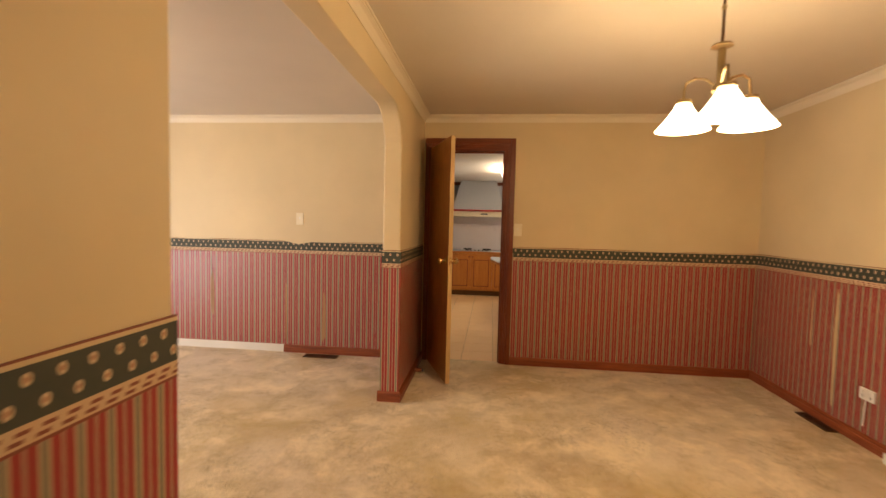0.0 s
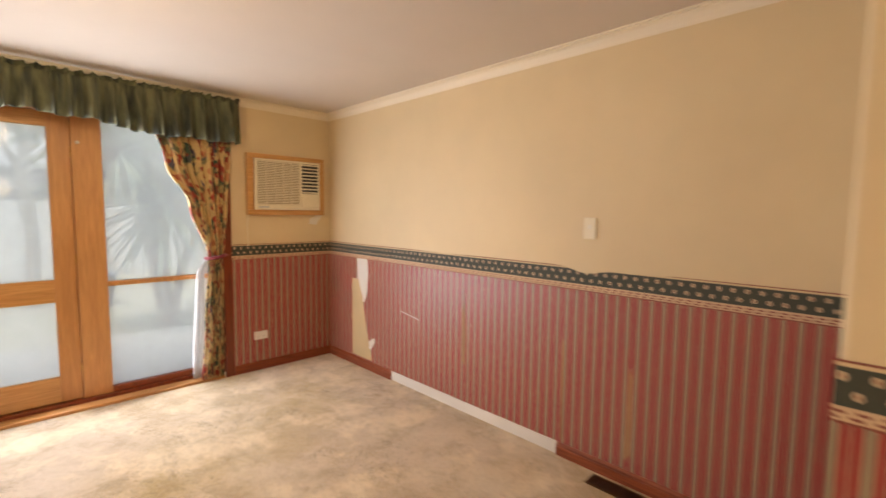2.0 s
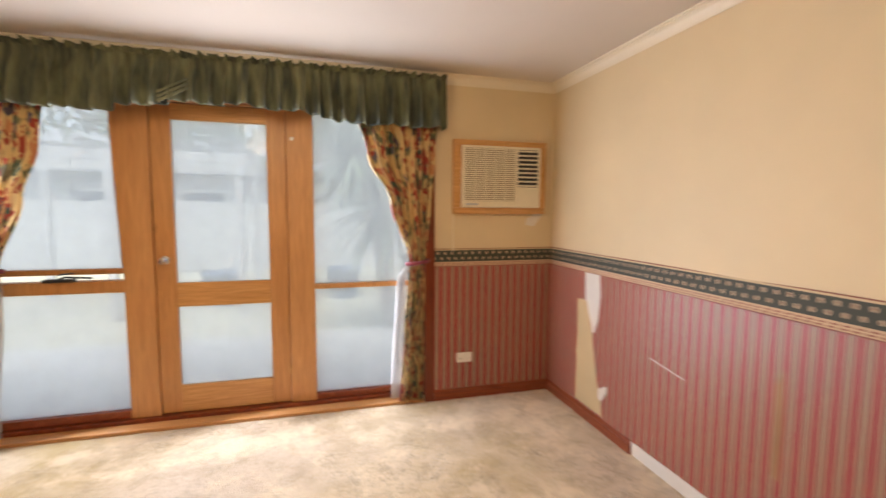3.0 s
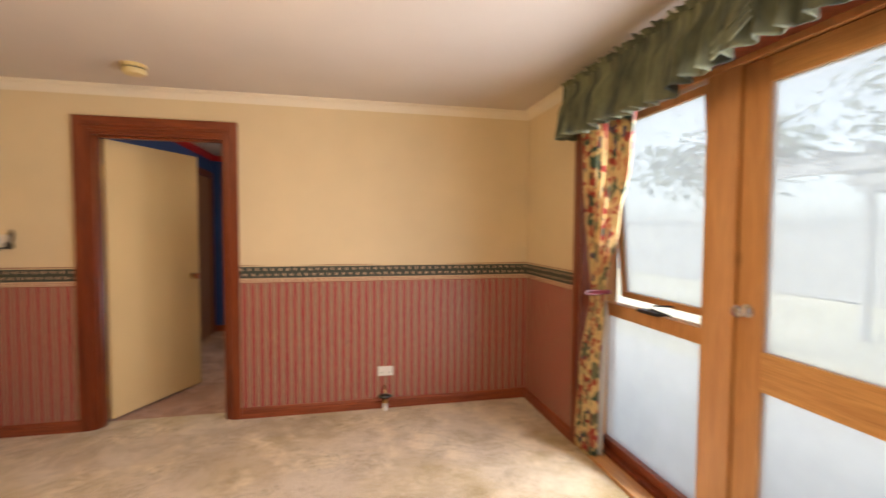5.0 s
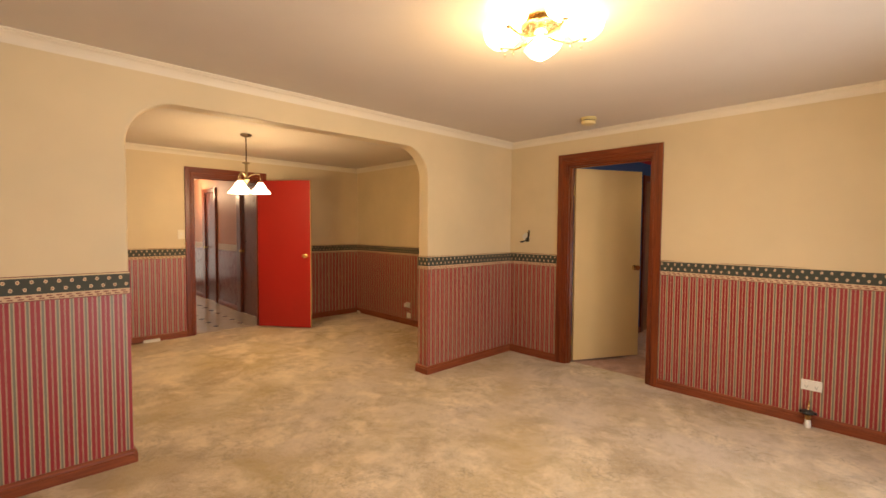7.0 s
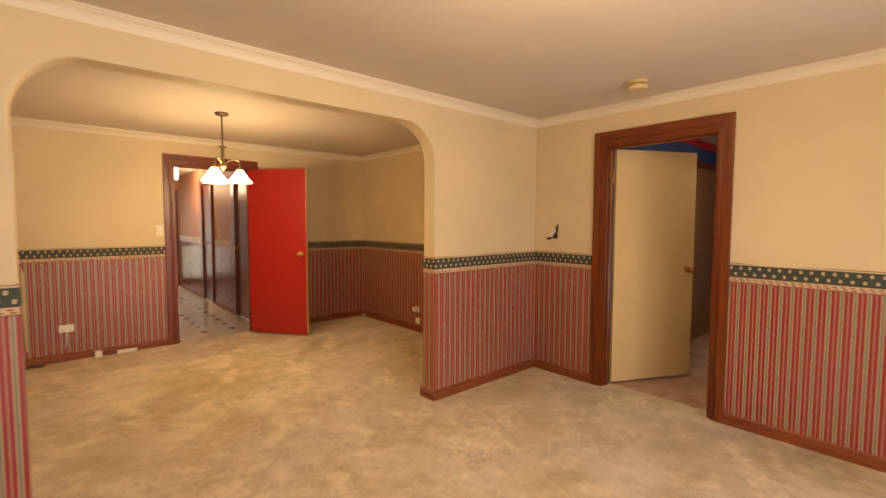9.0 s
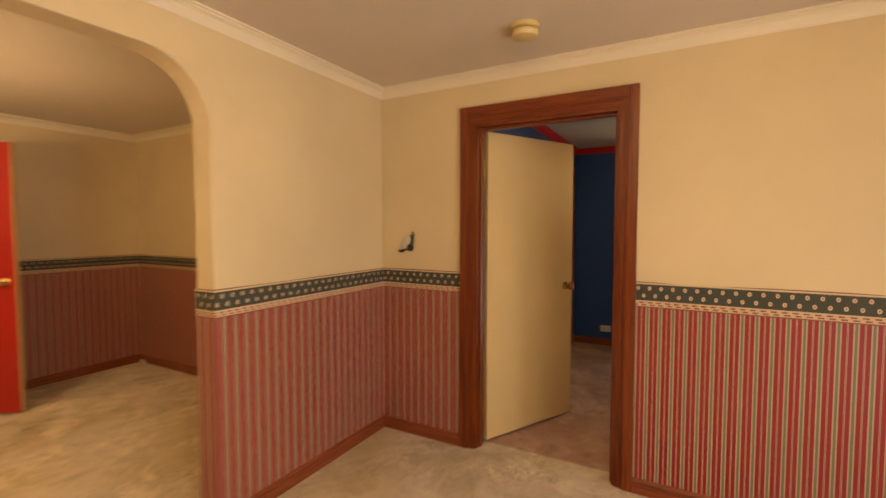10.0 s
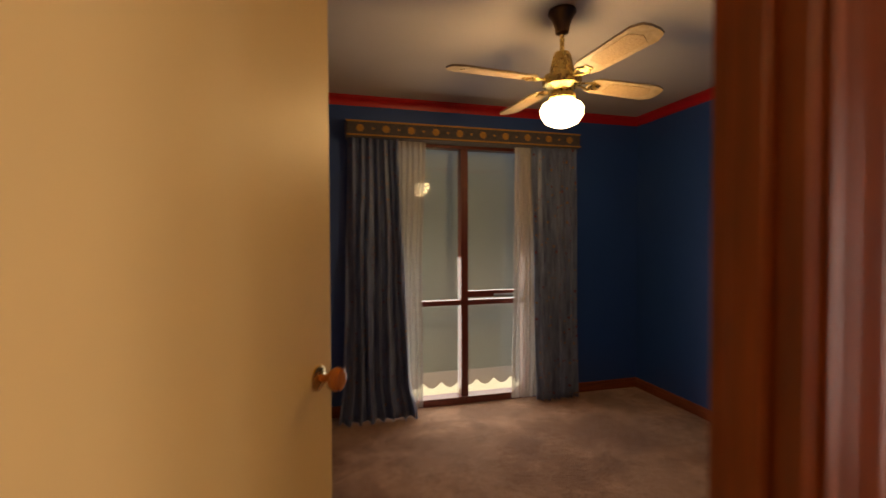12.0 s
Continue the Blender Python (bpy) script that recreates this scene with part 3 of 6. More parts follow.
def door_frame(owner, axis, a0, a1, c0, c1, top, material, sides=(1, 1), wide=0.085, narrow=None):
    """Jamb lining and moulded architraves of a doorway in the wall from c0 to c1."""
    head = TRIMX if axis == "x" else TRIMY

    def put(name, lo, hi, d0, d1, z0, z1, bevel=0.004, wood=material):
        bm = boxed(lo, d0, z0, hi, d1, z1, bevel=bevel) if axis == "x" else boxed(d0, lo, z0, d1, hi, z1, bevel=bevel)
        part(name, bm, wood, owner, "red-brown stained timber door frame")
    put("door_jamb", a0 - 0.018, a0 + 0.018, c0 + 0.001, c1 - 0.001, 0, top)
    put("door_jamb", a1 - 0.018, a1 + 0.018, c0 + 0.001, c1 - 0.001, 0, top)
    put("door_jamb", a0 + 0.018, a1 - 0.018, c0 + 0.001, c1 - 0.001, top - 0.036, top, wood=head)
    mid = (c0 + c1) / 2
    put("door_stop", a0 + 0.018, a0 + 0.030, mid - 0.02, mid + 0.02, 0, top - 0.04, 0.002)
    put("door_stop", a1 - 0.030, a1 - 0.018, mid - 0.02, mid + 0.02, 0, top - 0.04, 0.002)
    put("door_stop", a0 + 0.030, a1 - 0.030, mid - 0.02, mid + 0.02, top - 0.050, top - 0.036, 0.002, wood=head)
    for face, out, on in ((c0, -1, sides[0]), (c1, 1, sides[1])):
        if not on:
            continue
        for k, (i0, i1, depth) in enumerate(((-0.008, 0.008, 0.009), (0.008, 0.017, 0.014), (0.017, 0.025, 0.011), (0.025, 0.035, 0.017), (0.035, wide, 0.023))):
            lw = narrow if narrow is not None else wide
            d0, d1 = sorted((face, face + out * depth))
            j0, j1 = min(i0, lw), min(i1, lw)
            if j1 - j0 > 0.002:
                put("architrave", a0 - 0.004 - j1, a0 - 0.004 - j0, d0, d1, 0, top + 0.0 + i1, 0.003)
            put("architrave", a1 + 0.004 + i0, a1 + 0.004 + i1, d0, d1, 0, top + 0.0 + i1, 0.003)
            put("architrave", a0 - 0.004 - j0, a1 + 0.004 + i0, d0, d1, top - 0.008 + i0, top + i1, 0.003, wood=head)


door_frame(north, "x", 0.185, 0.905, N, N + 0.11, 2.045, TRIM, narrow=0.036, wide=0.078)
door_frame(south, "x", -1.535, -0.696, S - 0.11, S, 2.045, TRIM)
door_frame(east, "y", 1.585, 2.425, DE, DE + 0.11, 2.045, TRIM)

# bedroom shell
structure("floor_bedroom", boxed(BW - 0.1, BS - 0.1, -0.12, BE + 0.1, BN - 0.022, -0.001), BCARPET, "mottled bedroom carpet, toned browner and darker for the bedroom light", "carpet")
structure("ceiling_bedroom", boxed(BW, BS, CZ, BE + 0.1, BN, 2.5), BCEIL, "pale grey painted bedroom ceiling", "ceiling")
bnorth = wall("wall_bedroom_north", "x", BN, S - 0.055, BW - 0.1, BE + 0.1, [(-1.535, -0.696, 0, 2.045)], BLUE, "deep blue painted bedroom wall")
bsouth = wall("wall_bedroom_south", "x", BS - 0.16, BS, BW - 0.1, BE + 0.1, [(-2.72, -1.50, 0.0, 2.05)], BLUE, "deep blue painted bedroom wall with a window")
bwest = wall("wall_bedroom_west", "y", BW - 0.1, BW, BS - 0.16, -0.11, [], BLUE, "deep blue painted bedroom wall")
beast = wall("wall_bedroom_east", "y", BE, BE + 0.1, BS, -0.11, [], BLUE, "deep blue painted bedroom wall")
for owner, axis, c, side, runs in ((bsouth, "x", BS, 1, ((BW, -2.80), (-1.42, BE))), (bwest, "y", BW, 1, ((BS, BN),)), (beast, "y", BE, -1, ((BS, -2.94), (-2.02, BN))), (bnorth, "x", BN, -1, ((BW, -1.61),))):
    for a, b in runs:
        part("baseboard", moulding(axis, c, side, a, b, BOARD), SKIRT if axis == "x" else SKIRTY, owner, "dark red-brown skirting board")
    a, b = (BW, BE) if axis == "x" else (BS, BN)
    part("cornice", moulding(axis, c, side, a, b, COVE), REDCORN, owner, "bright red painted cornice")

# kitchen shell
KW, KE, KN, KZ = -0.9, 3.4, 9.95, -0.12  # the kitchen floor lies a step lower
KP = painted("pale_blue_kitchen_paint", (0.50, 0.53, 0.60), 0.5)
GROUT = painted("tile_grout", (0.38, 0.29, 0.19), 0.9)
structure("floor_kitchen", boxed(KW, N + 0.06, KZ - 0.12, KE, KN, KZ - 0.006), GROUT, "cream ceramic tiled kitchen floor", "floor")
structure("ceiling_kitchen", boxed(KW, N + 0.11, CZ + KZ, KE, KN, 2.5), painted("white_ceiling_paint", (0.75, 0.72, 0.70), 0.8), "white kitchen ceiling", "ceiling")
knorth = wall("wall_kitchen_north", "x", KN, KN + 0.2, KW - 0.1, KE + 0.1, [(1.08, 2.6, 0.98 + KZ, 1.95 + KZ)], KP, "pale blue kitchen wall with a window", z0=KZ)
wall("wall_kitchen_west", "y", KW - 0.1, KW, N + 0.11, KN, [], KP, "pale blue kitchen wall", z0=KZ)
wall("wall_kitchen_east", "y", KE, KE + 0.1, N + 0.11, KN, [], KP, "pale blue kitchen wall", z0=KZ)
part("cornice", moulding("x", KN, -1, KW, KE, [(o * 0.5, z + KZ) for o, z in COVE]), TRIM, knorth, "red timber cornice")

part("splashback", boxed(-0.05, KN - 0.008, 0.90 + KZ, 1.04, KN, 1.72 + KZ, bevel=0.002), painted("lilac_white_splashback", (0.76, 0.70, 0.72), 0.3, 0.03), knorth, "glossy pale lilac splashback")

# hall shell
HW, HE, HS, HN = DE + 0.11, 8.2, 1.40, 3.6
structure("floor_hall", boxed(DE + 0.05, HS, -0.12, HE, HN, -0.006), GROUT, "white tiled hall floor", "floor")
structure("ceiling_hall", boxed(HW, HS, CZ, HE, HN, 2.5), CEIL, "plain hall ceiling", "ceiling")
hsouth = wall("wall_hall_south", "x", HS - 0.1, HS, HW, HE + 0.1, [], PINK, "pink hall wall above maroon panelling")
hnorth = wall("wall_hall_north", "x", HN, HN + 0.1, HW, HE + 0.1, [], PINK, "pink hall wall")
heast = wall("wall_hall_east", "y", HE, HE + 0.1, HS - 0.1, HN + 0.1, [(1.42, 2.6, 0, 2.05)], PINK, "pink hall wall with the glazed front door")
for a, b in ((HW, 3.56), (4.50, 5.50), (6.36, HE)):
    part("panelling", boxed(a, HS, 0.0, b, HS + 0.012, 0.98, bevel=0.002), DADO, hsouth, "dark polished maroon panelling")
    part("wallpaper_border", boxed(a, HS, 0.98, b, HS + 0.008, 1.09), WHITE, hsouth, "pale border strip")
    part("baseboard", moulding("x", HS, 1, a, b, [(o + 0.013, z) for o, z in BOARD]), SKIRT, hsouth)

# ---- glazed door and windows of the living room ----
FX = -3.945  # inner face of the timber frame


def pane(owner, bm, name="pane", material=PANE):
    ob = part(name, bm, material, owner)
    ob.visible_shadow = False
    return ob


frame_unit = structure("window_frame", boxed(FX - 0.10, 0.86, 0.0, FX + 0.03, 3.625, 0.045, bevel=0.004), TRIM, "red-brown timber sill under the glazed door and windows", "window frame")
for name, y0, y1, m in (("post", 0.86, 0.93, PINE), ("post", 1.715, 1.885, PINE), ("post", 2.696, 2.866, PINE), ("post", 3.555, 3.625, PINE)):
    part(name, boxed(FX - 0.10, y0, 0.045, FX, y1, 2.06, bevel=0.004), m, frame_unit, "honey pine window post")
part("head", boxed(FX - 0.10, 0.86, 2.06, FX + 0.004, 3.625, 2.10, bevel=0.004), PINE, frame_unit, "honey pine head rail")
for y0, y1 in ((0.797, 0.862), (3.623, 3.690)):
    part("architrave", boxed(W, y0, 0.0, W + 0.02, y1, 2.16, bevel=0.004), TRIM, frame_unit, "red-brown timber window architrave")
part("architrave", boxed(W, 0.862, 2.10, W + 0.02, 3.623, 2.16, bevel=0.004), TRIM, frame_unit)
for y0, y1 in ((0.86, 0.872), (3.613, 3.625)):
    part("reveal", boxed(FX, y0, 0.045, W - 0.001, y1, 2.10, bevel=0.002), TRIM, frame_unit, "red-brown timber reveal")
part("reveal", boxed(FX + 0.004, 0.872, 2.088, W - 0.001, 3.613, 2.10, bevel=0.002), TRIM, frame_unit)
part("threshold", boxed(FX + 0.03, 0.872, 0.0, W + 0.012, 3.613, 0.022, bevel=0.004), PINEY, frame_unit, "worn pine threshold strip")

win1 = structure("window_1", boxed(FX - 0.075, 0.93, 0.868, FX - 0.005, 1.715, 0.945, bevel=0.006), PINE, "pine awning window slightly open above a fixed pane", "window")
part("window_sill", boxed(FX - 0.085, 0.93, 0.045, FX - 0.01, 1.715, 0.095, bevel=0.004), SKIRT, win1, "red-brown bottom rail")
pane(win1, boxed(FX - 0.05, 0.93, 0.095, FX - 0.044, 1.715, 0.868))
sash = part("sash", boxed(-0.02, 0.94, -1.08, 0.02, 0.985, 0.0, bevel=0.004), PINE, win1, "pine awning sash, pushed open")
sash.matrix_world = pose(FX - 0.045, 0, 2.05, 0, 5, 0)
for y0, y1, z0, z1 in ((1.665, 1.71, -1.08, 0.0), (0.985, 1.665, -1.08, -1.045), (0.985, 1.665, -0.04, 0.0)):
    part("sash_rail", boxed(-0.02, y0, z0, 0.02, y1, z1, bevel=0.004), PINE, sash)
pane(sash, boxed(-0.003, 0.985, -1.045, 0.003, 1.665, -0.04))
part("winder", joined(boxed(FX - 0.02, 1.30, 0.947, FX + 0.03, 1.46, 0.965, bevel=0.004), rod([(FX + 0.01, 1.38, 0.965), (FX + 0.03, 1.42, 0.98), (FX + 0.03, 1.56, 0.97)], 0.006)), BLACK, win1, "black metal window winder")
part("stay", rod([(FX - 0.03, 1.36, 0.985), (FX - 0.12, 1.40, 0.985), (FX - 0.16, 1.36, 0.985)], 0.005), BLACK, win1)

win2 = structure("window_2", boxed(FX - 0.08, 2.866, 0.842, FX - 0.005, 3.555, 0.876, bevel=0.005), PINE, "fixed pine window with one glazing bar", "window")
part("window_sill", boxed(FX - 0.085, 2.866, 0.045, FX - 0.01, 3.555, 0.085, bevel=0.004), SKIRT, win2, "red-brown bottom rail")
pane(win2, boxed(FX - 0.05, 2.866, 0.085, FX - 0.044, 3.555, 0.842))
pane(win2, boxed(FX - 0.05, 2.866, 0.876, FX - 0.044, 3.555, 2.06))

d1 = structure("door_1", boxed(FX - 0.055, 1.89, 0.05, FX - 0.015, 2.006, 2.055, bevel=0.003), PINE, "closed honey pine glazed back door", "door")
part("stile", boxed(FX - 0.055, 2.572, 0.05, FX - 0.015, 2.692, 2.055, bevel=0.003), PINE, d1)
PINEH = timber("honey_pine_rail", (0.46, 0.22, 0.06), (0.62, 0.34, 0.12), 0.38, "y")
for z0, z1 in ((0.05, 0.230), (0.758, 0.915), (1.955, 2.055)):
    part("rail", boxed(FX - 0.054, 2.006, z0, FX - 0.016, 2.572, z1, bevel=0.003), PINEH, d1, "pale pine door rail")
pane(d1, boxed(FX - 0.038, 2.006, 0.230, FX - 0.032, 2.572, 0.758))
pane(d1, boxed(FX - 0.038, 2.006, 0.915, FX - 0.032, 2.572, 1.955))
part("door_knob", joined(moved(turned([(0.028, 0), (0.028, 0.006), (0.011, 0.010), (0.011, 0.035), (0.024, 0.042), (0.027, 0.056), (0.020, 0.068), (0.004, 0.070)], 20), pose(FX - 0.015, 1.945, 1.066, 0, 90, 0))), CHROME, d1, "round chrome door knob", smooth=True)
for z in (0.28, 1.05, 1.80):
    part("hinge", turned([(0.004, -0.035), (0.004, 0.035)], 8, (FX - 0.013, 2.694, z)), BRASS, d1, "dull brass butt hinge")
part("door_catch", boxed(FX, 2.722, 1.855, FX + 0.014, 2.742, 1.875, bevel=0.003), WHITEP, frame_unit, "small white catch")

for y0, y1 in ((1.885, 1.908), (2.673, 2.696)):
    part("door_stop", boxed(FX - 0.098, y0, 0.046, FX - 0.057, y1, 2.059, bevel=0.002), PINE, frame_unit, "pine door stop")
for z0, z1 in ((0.046, 0.075), (2.030, 2.059)):
    part("door_stop", boxed(FX - 0.098, 1.908, z0, FX - 0.057, 2.673, z1, bevel=0.002), PINE, frame_unit)


# ---- curtains ----
def smooth_step(rows, z):
    rows = sorted(rows)
    for a, b in zip(rows, rows[1:]):
        if z <= b[0]:
            k = min(1.0, max(0.0, (z - a[0]) / (b[0] - a[0])))
            k = k * k * (3 - 2 * k)
            return [p + (q - p) * k for p, q in zip(a[1:], b[1:])]
    return list(rows[-1][1:])


def drape(rows, folds, seed, z0, z1, width, axis="y", nu=90, nz=46, hem=None, crest=None):
    """Gathered cloth: rows are (height, one side, other side, out, fold depth)."""
    bm = bmesh.new()
    layer = bm.loops.layers.uv.new("UVMap")
    grid = []
    for j in range(nz + 1):
        line = []
        for i in range(nu + 1):
            u = i / nu
            bottom = z0 + (hem(u) if hem else 0.0)
            z = bottom + (z1 + (crest(u) if crest else 0.0) - bottom) * j / nz
            s0, s1, out, amp = smooth_step(rows, z)
            wob = noise.noise((u * max(5.0, folds * 0.45), z * 0.9, seed)) * 0.9
            ph = 2 * math.pi * folds * u + 2.8 * wob + 1.1 * noise.noise((u * 11, z * 0.5, seed + 5))
            d = out + amp * (math.sin(ph) + 0.35 * math.sin(2.3 * ph + 1.0)) + 0.25 * amp * noise.noise((u * 17, z * 3, seed + 9))
            s = s0 + (s1 - s0) * u + 0.25 * amp * math.cos(ph)
            line.append((bm.verts.new((d, s, z) if axis == "y" else (s, d, z)), (u * width, z)))
        grid.append(line)
    for j in range(nz):
        for i in range(nu):
            q = [grid[j][i], grid[j][i + 1], grid[j + 1][i + 1], grid[j + 1][i]]
            f = bm.faces.new([v for v, _ in q])
            for loop, (_, uv) in zip(f.loops, q):
                loop[layer].uv = uv
    return bm


def thick(ob, t):
    m = ob.modifiers.new("thickness", "SOLIDIFY")
    m.thickness = t
    return ob


def floral_curtain(label, rows, seed, tie, sheer_rows):
    c = tagged(new("curtain"), label, "curtain", "floral curtains at the glazed door")
    thick(part("curtain_cloth", drape(rows, 8, seed, 0.02, 2.16, 1.5), FLORAL, c, smooth=True), 0.003)
    thick(part("lining", drape(sheer_rows, 5, seed + 3, 0.03, 2.10, 0.5, nu=40), SHEER, c, "white curtain lining", smooth=True), 0.001)
    c.location.x = -0.036
    y0, y1, z, x = tie
    pts = [(x + 0.055 * math.cos(a) - 0.005, (y0 + y1) / 2 + (y1 - y0) / 2 * math.sin(a), z + 0.012 * math.sin(a)) for a in [2 * math.pi * k / 24 for k in range(25)]]
    part("tieback", rod(pts, 0.014), cloth("dark_red_tieback", [(0.12, 0.01, 0.015), (0.2, 0.02, 0.03)], 20), c, "dark red cloth tieback", smooth=True)
    return c


floral_curtain("floral cream, rust and green curtain tied back beside the window",
               [(0.02, 3.44, 3.60, -3.79, 0.022), (0.45, 3.47, 3.62, -3.785, 0.020), (1.03, 3.50, 3.625, -3.77, 0.012), (1.45, 3.365, 3.65, -3.75, 0.020), (1.75, 3.21, 3.675, -3.74, 0.026), (2.16, 3.09, 3.69, -3.73, 0.026)],
               3.0, (3.49, 3.64, 1.03, -3.77), [(0.03, 3.38, 3.47, -3.83, 0.012), (0.9, 3.42, 3.48, -3.80, 0.010), (1.04, 3.50, 3.54, -3.785, 0.006), (2.1, 3.22, 3.45, -3.79, 0.008)])
floral_curtain("floral cream, rust and green curtain tied back beside the awning window",
               [(0.02, 0.85, 1.05, -3.79, 0.024), (0.45, 0.90, 1.07, -3.78, 0.022), (1.04, 1.03, 1.16, -3.77, 0.012), (1.45, 0.975, 1.30, -3.755, 0.020), (1.75, 0.955, 1.40, -3.745, 0.024), (2.16, 0.93, 1.46, -3.735, 0.026)],
               7.0, (1.02, 1.17, 1.025, -3.77), [(0.03, 0.98, 1.07, -3.83, 0.012), (0.9, 1.07, 1.15, -3.80, 0.010), (1.04, 1.09, 1.15, -3.785, 0.006), (2.1, 1.1, 1.38, -3.79, 0.008)])


def valance():
    v = tagged(new("valance"), "gathered dark green cloth valance over the glazed door", "valance")
    v.location.x = -0.036

    def hem(u):
        y = 0.82 + 2.92 * u
        lift = 0.075 * max(0.0, 1 - abs(y - 2.40) / 0.62) ** 0.5 if abs(y - 2.40) < 0.62 else 0.0
        return lift + 0.014 * noise.noise((y * 4, 0, 2)) + 0.008 * math.sin(y * 21)

    rows = [(1.93, 0.82, 3.74, -3.640, 0.046), (2.10, 0.82, 3.74, -3.655, 0.034), (2.235, 0.82, 3.74, -3.69, 0.008), (2.25, 0.82, 3.74, -3.69, 0.008), (2.30, 0.82, 3.74, -3.675, 0.014)]
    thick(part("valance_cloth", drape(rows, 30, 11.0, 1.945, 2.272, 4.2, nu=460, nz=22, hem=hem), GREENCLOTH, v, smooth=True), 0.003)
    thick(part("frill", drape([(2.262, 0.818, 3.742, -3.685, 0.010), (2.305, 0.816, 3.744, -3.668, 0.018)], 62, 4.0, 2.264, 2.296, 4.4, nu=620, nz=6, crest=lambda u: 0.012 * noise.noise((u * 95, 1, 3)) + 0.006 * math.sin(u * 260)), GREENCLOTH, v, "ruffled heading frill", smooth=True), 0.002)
    for y in (0.822, 3.738):
        thick(part("return", drape([(1.93, -3.785, -3.645, y, 0.008), (2.29, -3.785, -3.675, y, 0.006)], 2, 6.0, 1.95, 2.285, 0.2, axis="x", nu=16, nz=10), GREENCLOTH, v, smooth=True), 0.003)
    part("curtain_track", boxed(-3.775, 0.83, 2.215, -3.745, 3.73, 2.24, bevel=0.003), WHITEP, v, "white curtain track")
    # a pleat has slipped and shows the underside of its hem
    flap = joined(boxed(-3.628, 2.02, 2.03, -3.622, 2.20, 2.045), boxed(-3.628, 2.03, 2.052, -3.622, 2.21, 2.066), boxed(-3.628, 2.04, 2.074, -3.622, 2.22, 2.088))
    part("slipped_pleat", moved(flap, Matrix.Translation((0, 0, 0)) @ Matrix.Translation((-3.62, 2.1, 2.05)) @ Euler((radians(28), 0, 0)).to_matrix().to_4x4() @ Matrix.Translation((3.62, -2.1, -2.05))), GREENCLOTH, v, "slipped dark green pleat")


valance()


# ---- air conditioner ----
def air_conditioner():
    a = thing("air_conditioner", (W, 4.178, 1.372), "old beige window air conditioner in a pine surround", "air conditioner")
    w, h = 0.715, 0.525
    for n, dims in (("surround", (0, -w / 2, 0, 0.045, w / 2, 0.045)), ("surround", (0, -w / 2, h - 0.04, 0.045, w / 2, h)), ("surround", (0, -w / 2, 0.045, 0.045, -w / 2 + 0.055, h - 0.04)), ("surround", (0, w / 2 - 0.05, 0.045, 0.045, w / 2, h - 0.04))):
        part(n, boxed(*dims, bevel=0.004), PINEH, a, "honey pine surround")
    y0, y1, z0, z1 = -w / 2 + 0.056, w / 2 - 0.051, 0.046, h - 0.041
    body = part("body", boxed(0.0, y0, z0, 0.062, y1, z1, bevel=0.008), IVORY, a, "beige plastic front panel")
    g1 = y0 + 0.40
    # Shade between the slats is painted as a darker beige plate.
    part("recess", boxed(0.056, y0 + 0.02, z0 + 0.045, 0.0635, g1, z1 - 0.018), plastic("shadowed_beige", (0.30, 0.24, 0.14)), body, "darkened beige backing as shade behind the grille")
    n = 26
    for i in range(n):
        z = z0 + 0.05 + (z1 - z0 - 0.075) * i / (n - 1)
        part("grille_slat", boxed(0.060, y0 + 0.02, z - 0.0035, 0.070, g1, z + 0.0035), IVORY, body)
    for i in range(4):
        y = y0 + 0.02 + (g1 - y0 - 0.02) * (i + 1) / 5
        part("grille_bar", boxed(0.062, y - 0.002, z0 + 0.046, 0.071, y + 0.002, z1 - 0.018), IVORY, body)
    # Black plate stands in for the shade inside the outlet.
    part("outlet", boxed(0.056, g1 + 0.025, z0 + 0.15, 0.0635, y1 - 0.025, z1 - 0.02), BLACK, body, "air outlet with a black backing as inner shade")
    for i in range(9):
        z = z0 + 0.16 + (z1 - z0 - 0.19) * i / 8
        part("louvre", moved(boxed(-0.006, g1 + 0.025, -0.004, 0.006, y1 - 0.025, 0.004), pose(0.066, 0, z, 0, 30, 0)), IVORY, body)
    part("control_flap", boxed(0.060, g1 + 0.018, z0 + 0.025, 0.070, y1 - 0.014, z0 + 0.13, bevel=0.006), IVORY, body, "beige control flap")
    part("name_plate", boxed(0.061, y0 + 0.03, z0 + 0.016, 0.0645, y0 + 0.12, z0 + 0.03), STEEL, body, "small plain metal plate")
    part("cable", rod([(0.02, -w / 2 + 0.01, 0.0), (0.012, -w / 2 + 0.004, -0.1), (0.008, -w / 2 + 0.01, -0.27)], 0.004), IVORY, a, "cream power cable")


air_conditioner()


# ---- switches, sockets and small fittings on the walls ----
def on_wall(name, place, facing, label, category, group=""):
    """A thing whose local +y points out of the wall: facing is the turn about z."""
    return thing(name, place, label, category, group, turn=facing)


def light_switch(place, facing, w=0.072, h=0.115):
    s = on_wall("light_switch", place, facing, "ivory plastic light switch on the wall", "light switch", "light switches")
    part("plate", boxed(-w / 2, 0, -h / 2, w / 2, 0.009, h / 2, bevel=0.003), IVORY, s)
    part("rocker", moved(boxed(-0.006, 0, -0.012, 0.006, 0.005, 0.012, bevel=0.0015), pose(0, 0.008, 0.008, 4, 0, 0)), WHITEP, s)
    for z in (-0.042, 0.042):
        part("screw", moved(turned([(0.003, 0), (0.003, 0.001)], 8), pose(0, 0.009, z, -90, 0, 0)), IVORY, s)


